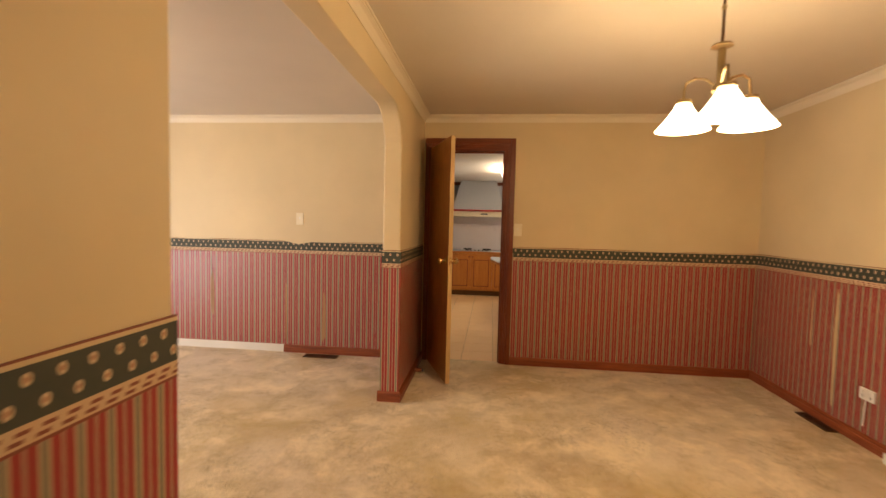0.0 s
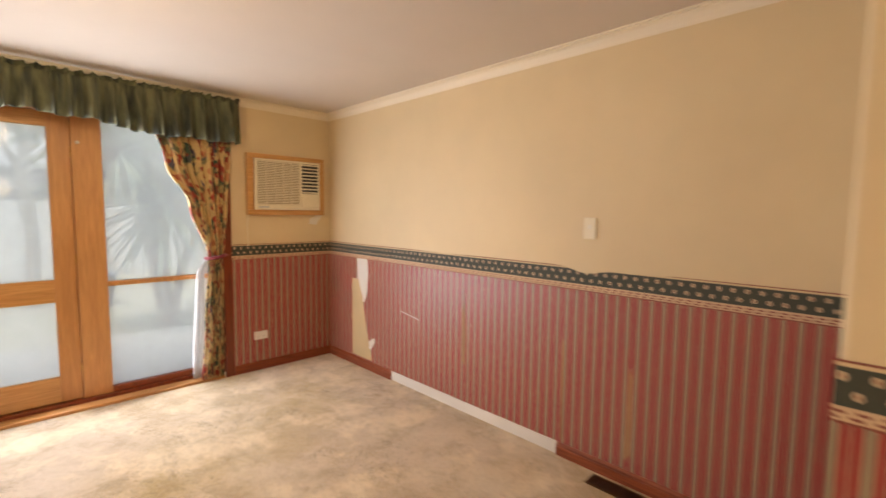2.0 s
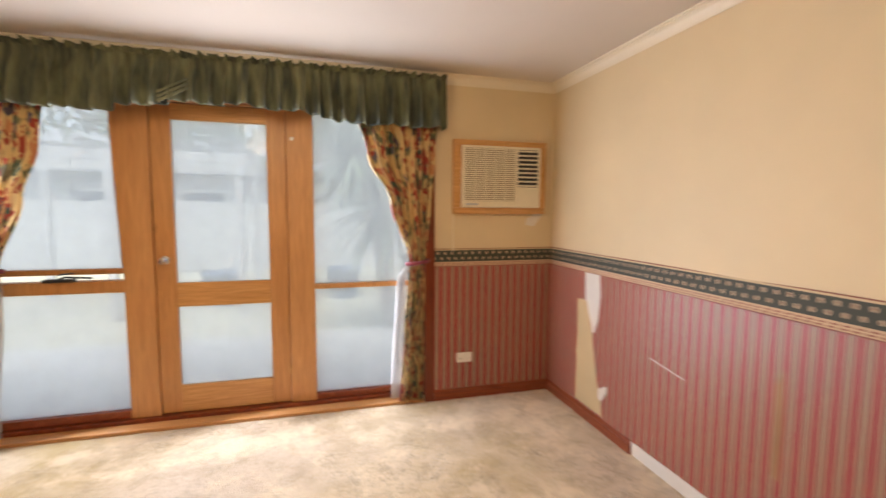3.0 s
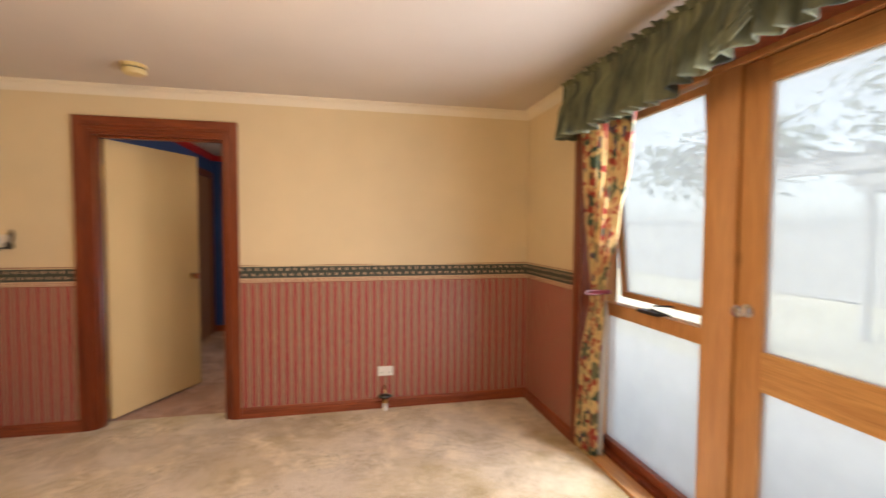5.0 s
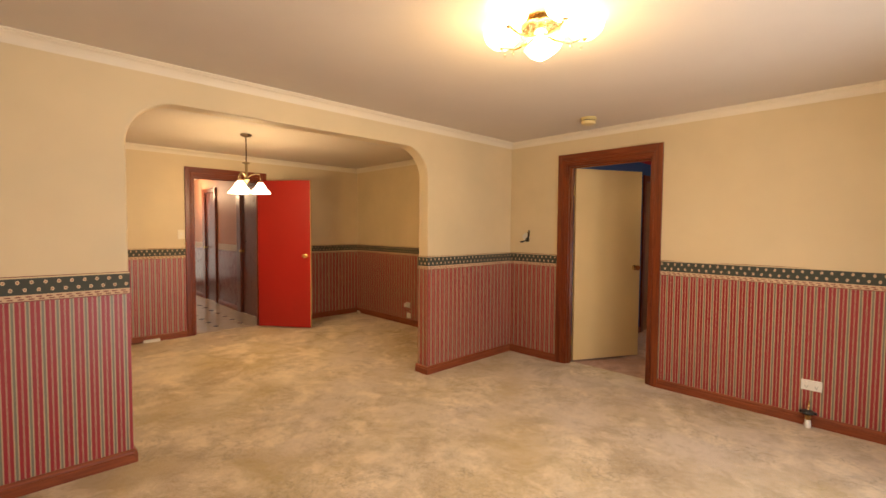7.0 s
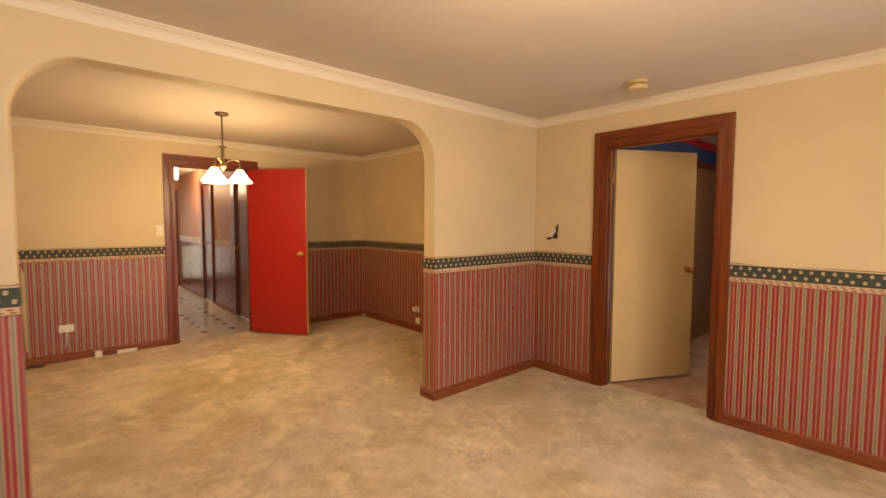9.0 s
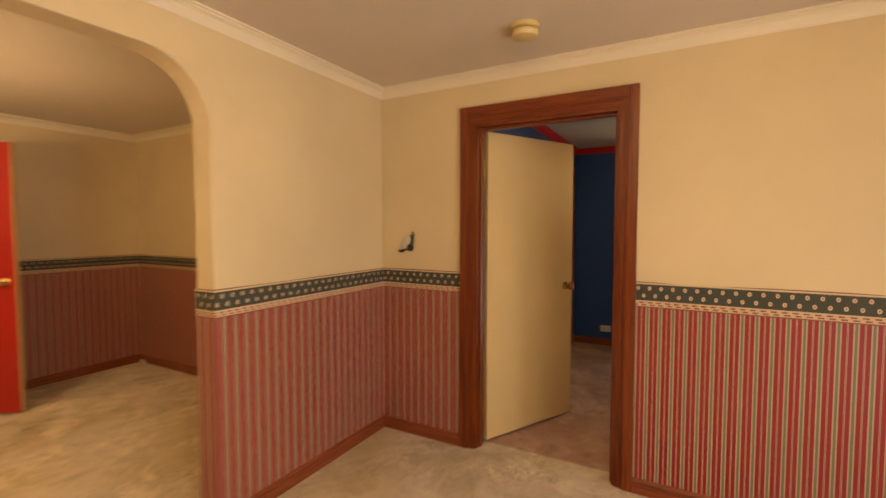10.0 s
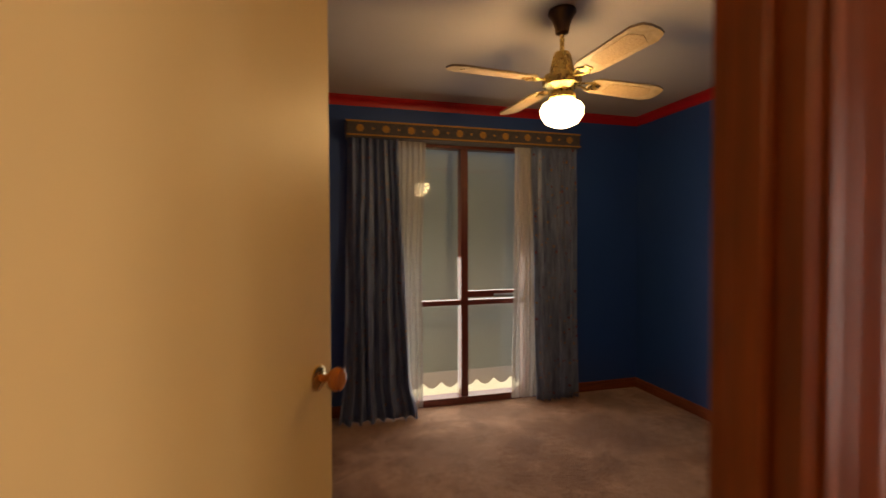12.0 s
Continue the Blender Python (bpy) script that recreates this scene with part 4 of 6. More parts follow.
def outlet(place, facing, label="white double power outlet on the wall", w=0.115, h=0.072, double=True, cord=False):
    s = on_wall("power_outlet", place, facing, label, "power outlet", "power outlets")
    part("plate", boxed(-w / 2, 0, -h / 2, w / 2, 0.011, h / 2, bevel=0.003), WHITEP, s)
    for x in ((-0.028, 0.028) if double else (0.0,)):
        part("rocker", boxed(x - 0.006, 0.010, 0.012, x + 0.006, 0.016, 0.026, bevel=0.002), WHITEP, s)
        part("socket_slots", joined(boxed(x - 0.008, 0.0105, -0.012, x - 0.005, 0.0118, -0.003), boxed(x + 0.005, 0.0105, -0.012, x + 0.008, 0.0118, -0.003), boxed(x - 0.0015, 0.0105, -0.022, x + 0.0015, 0.0118, -0.014)), BLACK, s)
    if cord:
        part("cord", rod([(0.0, 0.012, -h / 2 + 0.005), (0.004, 0.014, -0.1), (0.012, 0.012, -0.2)], 0.005), WHITEP, s, "white cord down the wall")
    return s


NF, SF, EF, WF = 180, 0, 90, -90  # the way out of the north, south, east and west walls
light_switch((-1.095, N, 1.335), NF)
light_switch((1.03, N, 1.28), NF)
light_switch((DE, 2.56, 1.285), EF)
outlet((W + 0.003, 3.922, 0.308), WF)
outlet((-2.667, S + 0.003, 0.288), SF)
outlet((DE - 0.003, 3.38, 0.325), EF, cord=True)
outlet((1.815, S + 0.003, 0.285), SF, "white single power outlet with a plug in it", 0.085, 0.075, False)
outlet((1.80, S + 0.003, 0.135), SF, "white phone socket low on the wall", 0.075, 0.075, False)
plug = on_wall("plug", (1.825, S + 0.014, 0.285), SF, "white rounded plug in the power outlet", "plug")
part("plug_body", boxed(-0.028, 0, -0.025, 0.028, 0.045, 0.025, bevel=0.012), WHITEP, plug, smooth=True)
outlet((-1.02, BS, 0.20), SF, "white power outlet on the blue bedroom wall")

gas = thing("gas_fitting", (-2.66, S + 0.055, 0.0), "white and brass gas bayonet with a black cap by the skirting", "gas fitting")
part("riser", turned([(0.020, 0), (0.020, 0.03), (0.017, 0.035), (0.017, 0.055)], 16), WHITEP, gas, "white pipe collar", smooth=True)
part("collar", turned([(0.014, 0.055), (0.018, 0.06), (0.018, 0.085), (0.013, 0.09)], 16), BRASS, gas, "brass collar", smooth=True)
part("cap", joined(turned([(0.012, 0.09), (0.035, 0.098), (0.040, 0.108), (0.034, 0.118), (0.008, 0.122)], 18), boxed(-0.05, -0.012, 0.10, 0.05, 0.012, 0.116, bevel=0.005)), BLACK, gas, "black plastic cap", smooth=True)
part("pipe_stub", rod([(0, 0, 0.09), (0, -0.02, 0.15), (0, -0.05, 0.17)], 0.006), BRASS, gas)

smoke = thing("smoke_detector", (-1.17, 0.47, CZ), "yellowed round smoke detector on the ceiling", "smoke detector")
part("base", turned([(0.066, 0), (0.066, -0.018), (0.060, -0.021)], 28), plastic("yellowed_plastic", (0.62, 0.48, 0.20)), smoke, smooth=True)
part("vent_ring", turned([(0.054, -0.021), (0.054, -0.028)], 28), BLACK, smoke, "dark vent slot")
part("cover", turned([(0.060, -0.028), (0.063, -0.040), (0.056, -0.054), (0.034, -0.060), (0.004, -0.061)], 28), plastic("yellowed_cover", (0.66, 0.52, 0.24)), smoke, smooth=True)

wire = thing("wall_wire", (-0.22, S, 1.28), "dark frayed wires poking from a broken wall fitting", "wiring")
# Flat black disc on the plaster stands in for the hole's inner shade.
part("hole", moved(turned([(0.022, 0), (0.022, 0.0015)], 14), pose(-0.005, 0.0, -0.012, -90, 0, 0)), BLACK, wire, "black disc as the unlit hole")
part("wire", rod([(-0.02, 0.003, 0.072), (-0.035, 0.02, 0.055), (-0.036, 0.03, 0.02), (-0.022, 0.03, -0.01), (0.0, 0.028, -0.022), (0.035, 0.022, -0.028), (0.062, 0.02, -0.032)], 0.0055), BLACK, wire, smooth=True)
part("wire", rod([(-0.01, 0.003, 0.0), (-0.02, 0.02, 0.01), (-0.03, 0.028, 0.035), (-0.024, 0.03, 0.06)], 0.006), BRONZE, wire, smooth=True)
part("connector", boxed(0.03, 0.014, -0.040, 0.062, 0.028, -0.026, bevel=0.004), BLACK, wire)


part("bare_patch", moved(turned([(0.038, 0), (0.036, 0.0012)], 14), pose(0.012, 0.0, 0.012, -90, 0, 0)), WHITE, wire, "pale patch of bare plaster")
wire.scale = (1.2, 1.0, 1.2)


def floor_vent(place, length, width, turn, label):
    v = thing("floor_vent", place, label, "floor vent", "floor vents", turn)
    hl, hw = length / 2, width / 2
    # Black sheet under the slats stands in for the darkness of the duct.
    part("tray", boxed(-hl + 0.008, -hw + 0.008, 0.001, hl - 0.008, hw - 0.008, 0.003), BLACK, v, "black tray as the unlit duct opening")
    for dims in ((-hl, -hw, 0, hl, -hw + 0.012, 0.008), (-hl, hw - 0.012, 0, hl, hw, 0.008), (-hl, -hw + 0.012, 0, -hl + 0.012, hw - 0.012, 0.008), (hl - 0.012, -hw + 0.012, 0, hl, hw - 0.012, 0.008), (-0.006, -hw + 0.012, 0, 0.006, hw - 0.012, 0.008)):
        part("rim", boxed(*dims, bevel=0.001), BRONZE, v)
    n = int(length / 0.018)
    for i in range(1, n):
        x = -hl + length * i / n
        if abs(x) > 0.008:
            part("slat", moved(boxed(-0.0035, -hw + 0.012, -0.002, 0.0035, hw - 0.012, 0.002), pose(x, 0, 0.0055, 0, 30, 0)), BRONZE, v)


floor_vent((-0.83, 4.52, 0.0), 0.33, 0.10, 0, "brown metal floor vent set in the carpet")
floor_vent((3.075, 3.71, 0.0), 0.31, 0.075, 90, "brown metal floor vent beside the dining wall")

box1 = thing("cable_box", (DE - 0.048, 3.14, 0.0), "small white cable box at the foot of the wall", "cable box")
part("case", boxed(-0.022, -0.03, 0, 0.022, 0.03, 0.062, bevel=0.005), WHITEP, box1)
part("cable", rod([(0, -0.03, 0.03), (0.005, -0.06, 0.012), (0.0, -0.10, 0.008), (-0.004, -0.14, 0.02)], 0.005), BRONZE, box1, "dark cable")
strip = thing("power_strip", (DE - 0.045, 2.90, 0.0), "short white power strip lying by the skirting", "power strip")
part("case", boxed(-0.018, -0.085, 0.0, 0.018, 0.085, 0.036, bevel=0.008), WHITEP, strip)
clip = thing("cable_stub", (3.0, 0.045, 0.0), "small cream cable stub on the carpet in the corner", "cable")
part("stub", rod([(0, 0, 0.005), (0.0, 0.01, 0.025), (0.02, 0.015, 0.035), (0.045, 0.01, 0.03)], 0.014), IVORY, clip, smooth=True)
stop = thing("door_stop", (E + 0.045, 4.20, 0.0), "small brown wooden door stop on the skirting", "door stop")
part("peg", moved(turned([(0.016, -0.023), (0.016, 0.03), (0.013, 0.035)], 14), pose(0, 0, 0.035, 0, 90, 0)), SKIRT, stop, smooth=True)
part("buffer", moved(turned([(0.013, 0.035), (0.013, 0.05), (0.010, 0.053)], 14), pose(0, 0, 0.035, 0, 90, 0)), BLACK, stop, "black rubber buffer", smooth=True)
tw = thing("tape_wisp", (-1.62, 2.62, 0.0), "small dark scrap lying on the carpet", "scrap")
part("scrap", rod([(0, 0, 0.004), (0.03, 0.01, 0.008), (0.05, -0.012, 0.005)], 0.004), BLACK, tw)


# ---- doors ----
def knob_set(owner, x, z, t, rose, ball, both=True):
    for side in ((1, -1) if both else (1,)):
        m = pose(x, side * t / 2, z, -90 * side, 0, 0)
        k = part("door_knob", moved(turned([(0.010, 0.008), (0.010, 0.028), (0.022, 0.034), (0.028, 0.046), (0.025, 0.060), (0.014, 0.067), (0.002, 0.068)], 20), m), ball, owner, "round door knob", smooth=True)
        part("rose", moved(turned([(0.030, 0), (0.030, 0.004), (0.024, 0.008), (0.010, 0.010)], 20), m), rose, k, "brass rose", smooth=True)


def hinged_door(name, place, turn, width, material, edge, label, rose, ball, z=1.0, height=2.02):
    """A flush door whose hinge edge stands at place; the leaf runs along its local +x."""
    d = thing(name, place, label, "door", turn=turn)
    leaf = part("leaf", boxed(0.0, -0.0175, 0.018, width, 0.0175, height, bevel=0.002), material, d)
    part("edge_strip", boxed(width - 0.002, -0.017, 0.02, width + 0.004, 0.017, height - 0.002, bevel=0.001), edge, leaf, "pale lipping of the door edge")
    part("latch_plate", boxed(width + 0.0035, -0.011, z - 0.03, width + 0.006, 0.011, z + 0.03), BRASS, leaf, "brass latch plate")
    for h in (0.22, 1.78):
        part("hinge", turned([(0.007, h - 0.05), (0.007, h + 0.05)], 10, (0.0, 0.022, 0)), BRASS, d, "brass hinge", smooth=True)
    knob_set(d, width - 0.065, z, 0.035, rose, ball)
    return d


WOODKNOB = timber("turned_wood_knob", (0.30, 0.09, 0.03), (0.45, 0.16, 0.05), 0.25, knots=False)
PALELIP = timber("pale_door_lipping", (0.55, 0.34, 0.13), (0.66, 0.44, 0.18), 0.5, knots=False)
hinged_door("kitchen_door", (0.212, N - 0.025, 0), math.degrees(math.atan2(-0.63, 0.245)), 0.69, OAKDOOR, PALELIP, "open brown stained veneer door with a brass knob", BRASS, BRASS, 1.02)
hinged_door("red_door", (DE - 0.03, 1.615, 0), math.degrees(math.atan2(-0.455, -0.62)), 0.77, REDDOOR, PALELIP, "open glossy red door beside the hall opening", BRASS, BRASS, 1.0)
hinged_door("bedroom_door", (-0.722, BN - 0.012, 0), math.degrees(math.atan2(-0.72, -0.368)), 0.805, CREAMDOOR, CREAMDOOR, "open cream painted bedroom door with a wooden knob", BRASS, WOODKNOB, 0.975, 2.003)

# ---- dining pendant ----
SHADE = glowing("lit_frosted_shade", (1.0, 0.84, 0.60), 4.0)
BULB = glowing("lit_bulb", (1.0, 0.85, 0.62), 12.0)


def bell(height, top, bottom, centre):
    outer = [(top, height), (top * 1.35, height * 0.82), (bottom * 0.62, height * 0.45), (bottom * 0.9, height * 0.12), (bottom, 0.0)]
    inner = [(r - 0.004, z) for r, z in reversed(outer)]
    return turned(outer + inner[:-1] + [(top - 0.006, height - 0.004)], 24, centre)


AGED = metal("tarnished_brass", (0.40, 0.29, 0.15), 0.35)


def pendant():
    p = thing("pendant_lamp", (1.66, 2.30, CZ), "lit pendant lamp with frosted bell shades and dark rod", "pendant lamp")
    part("ceiling_rose", turned([(0.055, 0), (0.058, -0.010), (0.045, -0.022), (0.012, -0.030)], 28), BRONZE, p, "dark ceiling rose", smooth=True)
    part("rod", turned([(0.006, -0.028), (0.006, -0.295)], 10), BRONZE, p, smooth=True)
    part("joint", turned([(0.006, -0.135), (0.010, -0.140), (0.010, -0.150), (0.006, -0.155)], 12), AGED, p, smooth=True)
    part("disc", turned([(0.006, -0.280), (0.036, -0.287), (0.040, -0.295), (0.014, -0.303)], 24), AGED, p, "small brass disc", smooth=True)
    part("stem", turned([(0.013, -0.301), (0.015, -0.315), (0.013, -0.435), (0.026, -0.447), (0.030, -0.465), (0.014, -0.490), (0.004, -0.505)], 18), AGED, p, smooth=True)
    for k in range(3):
        a = radians(15 + 120 * k)
        c, s = math.cos(a), math.sin(a)
        arm = part("arm", rod([(r * c, r * s, z) for r, z in ((0.012, -0.445), (0.05, -0.410), (0.095, -0.395), (0.13, -0.410), (0.135, -0.445), (0.135, -0.480))], 0.006), AGED, p, "curved brass arm", smooth=True)
        sh = part("shade", bell(0.110, 0.028, 0.105, (0.135 * c, 0.135 * s, -0.600)), SHADE, p, "glowing frosted glass bell shade", smooth=True)
        sh.visible_shadow = False
        part("gallery", turned([(0.024, -0.495), (0.034, -0.488), (0.030, -0.475), (0.010, -0.470)], 18, (0.135 * c, 0.135 * s, 0)), AGED, arm, smooth=True)
        part("bulb", turned([(0.006, -0.500), (0.022, -0.535), (0.028, -0.557), (0.018, -0.580), (0.003, -0.587)], 14, (0.135 * c, 0.135 * s, 0)), BULB, sh, smooth=True).visible_shadow = False


pendant()
lamp("pendant_light", "POINT", (1.66, 2.30, 1.71), PEND, WARM, 0.15)


# ---- living room chandelier ----
def chandelier():
    p = thing("chandelier", (-1.90, 2.28, CZ), "lit brass and crystal ceiling chandelier with glass shades", "chandelier")
    crystal = glass("crystal", (0.96, 0.93, 0.86))
    part("canopy", turned([(0.075, 0), (0.078, -0.008), (0.055, -0.017), (0.020, -0.023)], 28), BRASS, p, smooth=True)
    part("column", turned([(0.018, -0.021), (0.012, -0.046), (0.028, -0.065), (0.016, -0.084), (0.024, -0.114), (0.010, -0.133)], 18), BRASS, p, smooth=True)
    for k in range(5):
        a = radians(10 + 72 * k)
        c, s = math.cos(a), math.sin(a)
        arm = part("arm", rod([(r * c, r * s, z) for r, z in ((0.02, -0.076), (0.07, -0.099), (0.13, -0.106), (0.18, -0.091), (0.20, -0.065))], 0.006), BRASS, p, "curved brass arm", smooth=True)
        sh = part("shade", turned([(0.022, -0.087), (0.050, -0.080), (0.078, -0.053), (0.088, -0.015), (0.084, -0.016), (0.072, -0.053), (0.044, -0.077), (0.018, -0.084)], 20, (0.20 * c, 0.20 * s, 0)), SHADE, p, "glowing glass tulip shade", smooth=True)
        sh.visible_shadow = False
        part("candle_cup", turned([(0.010, -0.095), (0.016, -0.084), (0.013, -0.065)], 12, (0.20 * c, 0.20 * s, 0)), BRASS, arm, smooth=True)
        for r in (0.09, 0.14, 0.185):
            part("crystal_drop", turned([(0.001, -0.106), (0.007, -0.120), (0.005, -0.131), (0.001, -0.138)], 6, (r * c, r * s, 0)), crystal, arm, "hanging crystal drop")
    part("prism_ring", turned([(0.085, -0.030), (0.090, -0.035), (0.090, -0.043), (0.085, -0.046), (0.078, -0.043), (0.078, -0.035)], 24), BRASS, p, "brass ring that carries the prisms", smooth=True)
    for k in range(16):
        a = 2 * math.pi * k / 16
        part("prism", turned([(0.004, -0.044), (0.008, -0.050), (0.008, -0.114), (0.001, -0.134)], 6, (0.084 * math.cos(a), 0.084 * math.sin(a), 0)), crystal, p, "long hanging crystal prism")
    bowl = part("bowl", turned([(0.066, -0.129), (0.074, -0.138), (0.060, -0.157), (0.034, -0.175), (0.010, -0.187), (0.001, -0.188)], 10), glowing("lit_crystal_bowl", (1.0, 0.88, 0.66), 3.5), p, "glowing faceted crystal bowl")
    bowl.visible_shadow = False
    core = part("lit_core", turned([(0.020, -0.049), (0.030, -0.061), (0.030, -0.114), (0.018, -0.128)], 16), glowing("lit_core_glass", (1.0, 0.85, 0.55), 2.0), p, "glowing glass core", smooth=True)
    core.visible_shadow = False


chandelier()
lamp("chandelier_light", "POINT", (-1.90, 2.28, 2.13), CHAND, WARM, 0.14)


# ---- bedroom ----
MAROON = timber("maroon_window_timber", (0.10, 0.016, 0.010), (0.17, 0.034, 0.018), 0.35, knots=False)
win3 = structure("window_3", boxed(-2.72, BS - 0.11, 0.0, -1.50, BS + 0.004, 0.055, bevel=0.004), MAROON, "maroon framed bedroom window with four panes", "window")
for x0, x1, z0, z1 in ((-2.72, -2.665, 0.055, 2.0), (-1.555, -1.50, 0.055, 2.0), (-2.72, -1.50, 2.0, 2.05), (-2.185, -2.125, 0.055, 2.0)):
    part("window_frame", boxed(x0, BS - 0.10, z0, x1, BS - 0.01, z1, bevel=0.004), MAROON, win3, "maroon timber window frame")
part("rail", boxed(-2.125, BS - 0.09, 0.775, -1.555, BS - 0.02, 0.815, bevel=0.004), MAROON, win3, "maroon timber rail")
part("rail", boxed(-2.665, BS - 0.09, 0.775, -2.185, BS - 0.015, 0.815, bevel=0.004), MAROON, win3)
part("sash_rail", boxed(-2.665, BS - 0.08, 0.835, -2.185, BS - 0.02, 0.885, bevel=0.004), MAROON, win3, "maroon awning sash rail")
part("winder", joined(boxed(-2.62, BS - 0.02, 0.845, -2.40, BS + 0.006, 0.86, bevel=0.003), boxed(-2.64, BS - 0.02, 0.835, -2.60, BS + 0.02, 0.87, bevel=0.004)), STEEL, win3, "metal window winder")
for x0, x1 in ((-2.665, -2.185), (-2.125, -1.555)):
    for z0, z1 in ((0.055, 0.775), (0.885 if x0 < -2.5 else 0.815, 2.0)):
        pane(win3, boxed(x0, BS - 0.06, z0, x1, BS - 0.054, z1), material=CLEAR)


def awning_blind():
    b = tagged(new("outdoor_blind"), "faded green canvas outdoor blind with a scalloped white hem", "blind")
    canvas = Graph("grey_green_canvas", 0.85)
    n = canvas.noise(2.0, 4)
    canvas.b.inputs["Transmission Weight"].default_value = 0.0
    cm = canvas.done(canvas.mix(n, (0.36, 0.42, 0.36), (0.46, 0.52, 0.45)), None, canvas.noise(300, 2), 0.1, 0.002)
    y = BS - 0.42
    part("canvas", boxed(-3.05, y - 0.003, 0.13, -1.25, y + 0.003, 2.35), cm, b)
    part("hem_band", boxed(-3.05, y - 0.006, 0.045, -1.25, y + 0.006, 0.140, bevel=0.002), WHITEP, b, "white hem band")
    n = 11
    pts = [(-3.05, 0.050)]
    for i in range(n):
        for k in range(9):
            f = k / 8
            pts.append((-3.05 + 1.8 * (i + f) / n, 0.050 - 0.055 * math.sin(math.pi * f)))
    pts.append((-1.25, 0.050))
    keep = [p for i, p in enumerate(pts) if i == 0 or p != pts[i - 1]]
    part("scalloped_edge", solid([(-3.05, 0.055)] + keep[1:-1] + [(-1.25, 0.055)], (y - 0.002, y + 0.002), "y"), WHITEP, b, "white scalloped edge")
    for x in (-3.0, -1.3):
        part("guide_rod", turned([(0.008, -0.15), (0.008, 2.38)], 8, (x, y - 0.02, 0)), STEEL, b)


awning_blind()


def blue_curtain(label, rows, seed):
    c = tagged(new("curtain"), label, "curtain", "blue bedroom curtains")
    thick(part("curtain_cloth", drape(rows, 7, seed, 0.012, 2.03, 1.6, axis="x"), BLUECLOTH, c, smooth=True), 0.003)


def sheer(label, rows, seed):
    c = tagged(new("sheer_curtain"), label, "sheer curtain", "white bedroom sheers")
    part("sheer_cloth", drape(rows, 6, seed, 0.03, 2.02, 0.8, axis="x", nu=70), SHEER, c, smooth=True)


blue_curtain("long dark blue satin curtain pooling on the carpet", [(0.0, -1.74, -1.19, -2.82, 0.040), (0.3, -1.69, -1.22, -2.87, 0.034), (1.0, -1.66, -1.24, -2.90, 0.026), (2.03, -1.62, -1.26, -2.91, 0.022)], 21.0)
blue_curtain("long dark blue satin curtain beside the sheer", [(0.0, -3.08, -2.72, -2.89, 0.026), (1.0, -3.07, -2.70, -2.90, 0.024), (2.03, -3.07, -2.68, -2.91, 0.022)], 25.0)
sheer("white lace sheer curtain at the bedroom window", [(0.0, -1.80, -1.60, -2.935, 0.014), (1.0, -1.80, -1.58, -2.945, 0.012), (2.02, -1.83, -1.58, -2.945, 0.010)], 31.0)
sheer("white lace sheer curtain at the bedroom window", [(0.0, -2.74, -2.52, -2.935, 0.014), (1.0, -2.74, -2.54, -2.945, 0.012), (2.02, -2.72, -2.55, -2.945, 0.010)], 35.0)

pel = thing("pelmet", (-2.16, BS, 2.02), "dark blue padded pelmet with gold medallions", "pelmet")
PELM = cloth("blue_pelmet_cloth", [(0.05, 0.045, 0.05), (0.09, 0.075, 0.07)], 30)
GOLD = cloth("gold_print", [(0.34, 0.16, 0.035), (0.46, 0.24, 0.06)], 60)
part("board", boxed(-0.915, 0.0, 0.0, 0.915, 0.15, 0.115, bevel=0.008), PELM, pel)
for z in (0.004, 0.100):
    part("braid", boxed(-0.918, 0.148, z, 0.918, 0.156, z + 0.012, bevel=0.003), GOLD, pel, "dull gold braid edge")
for i in range(10):
    x = -0.82 + 1.64 * i / 9
    part("medallion", moved(turned([(0.026, 0), (0.026, 0.0025), (0.018, 0.004)], 18), pose(x, 0.150, 0.058, -90, 0, 0)), GOLD, pel, "gold medallion")
    if i < 9:
        part("dot", moved(turned([(0.009, 0), (0.008, 0.003)], 10), pose(x + 0.091, 0.150, 0.058, -90, 0, 0)), GOLD, pel)


robe = structure("door_5", boxed(BE - 0.006, -2.86, 0.005, BE + 0.02, -2.10, 2.03, bevel=0.002), timber("faded_wardrobe_veneer", (0.26, 0.12, 0.06), (0.36, 0.19, 0.10), 0.45, knots=False), "brown veneer wardrobe door with a red-brown frame", "door")
for y0, y1, z0, z1 in ((-2.94, -2.865, 0, 2.11), (-2.095, -2.02, 0, 2.11), (-2.865, -2.095, 2.035, 2.11)):
    part("architrave", boxed(BE - 0.024, y0, z0, BE, y1, z1, bevel=0.004), TRIM, robe, "red-brown timber architrave")


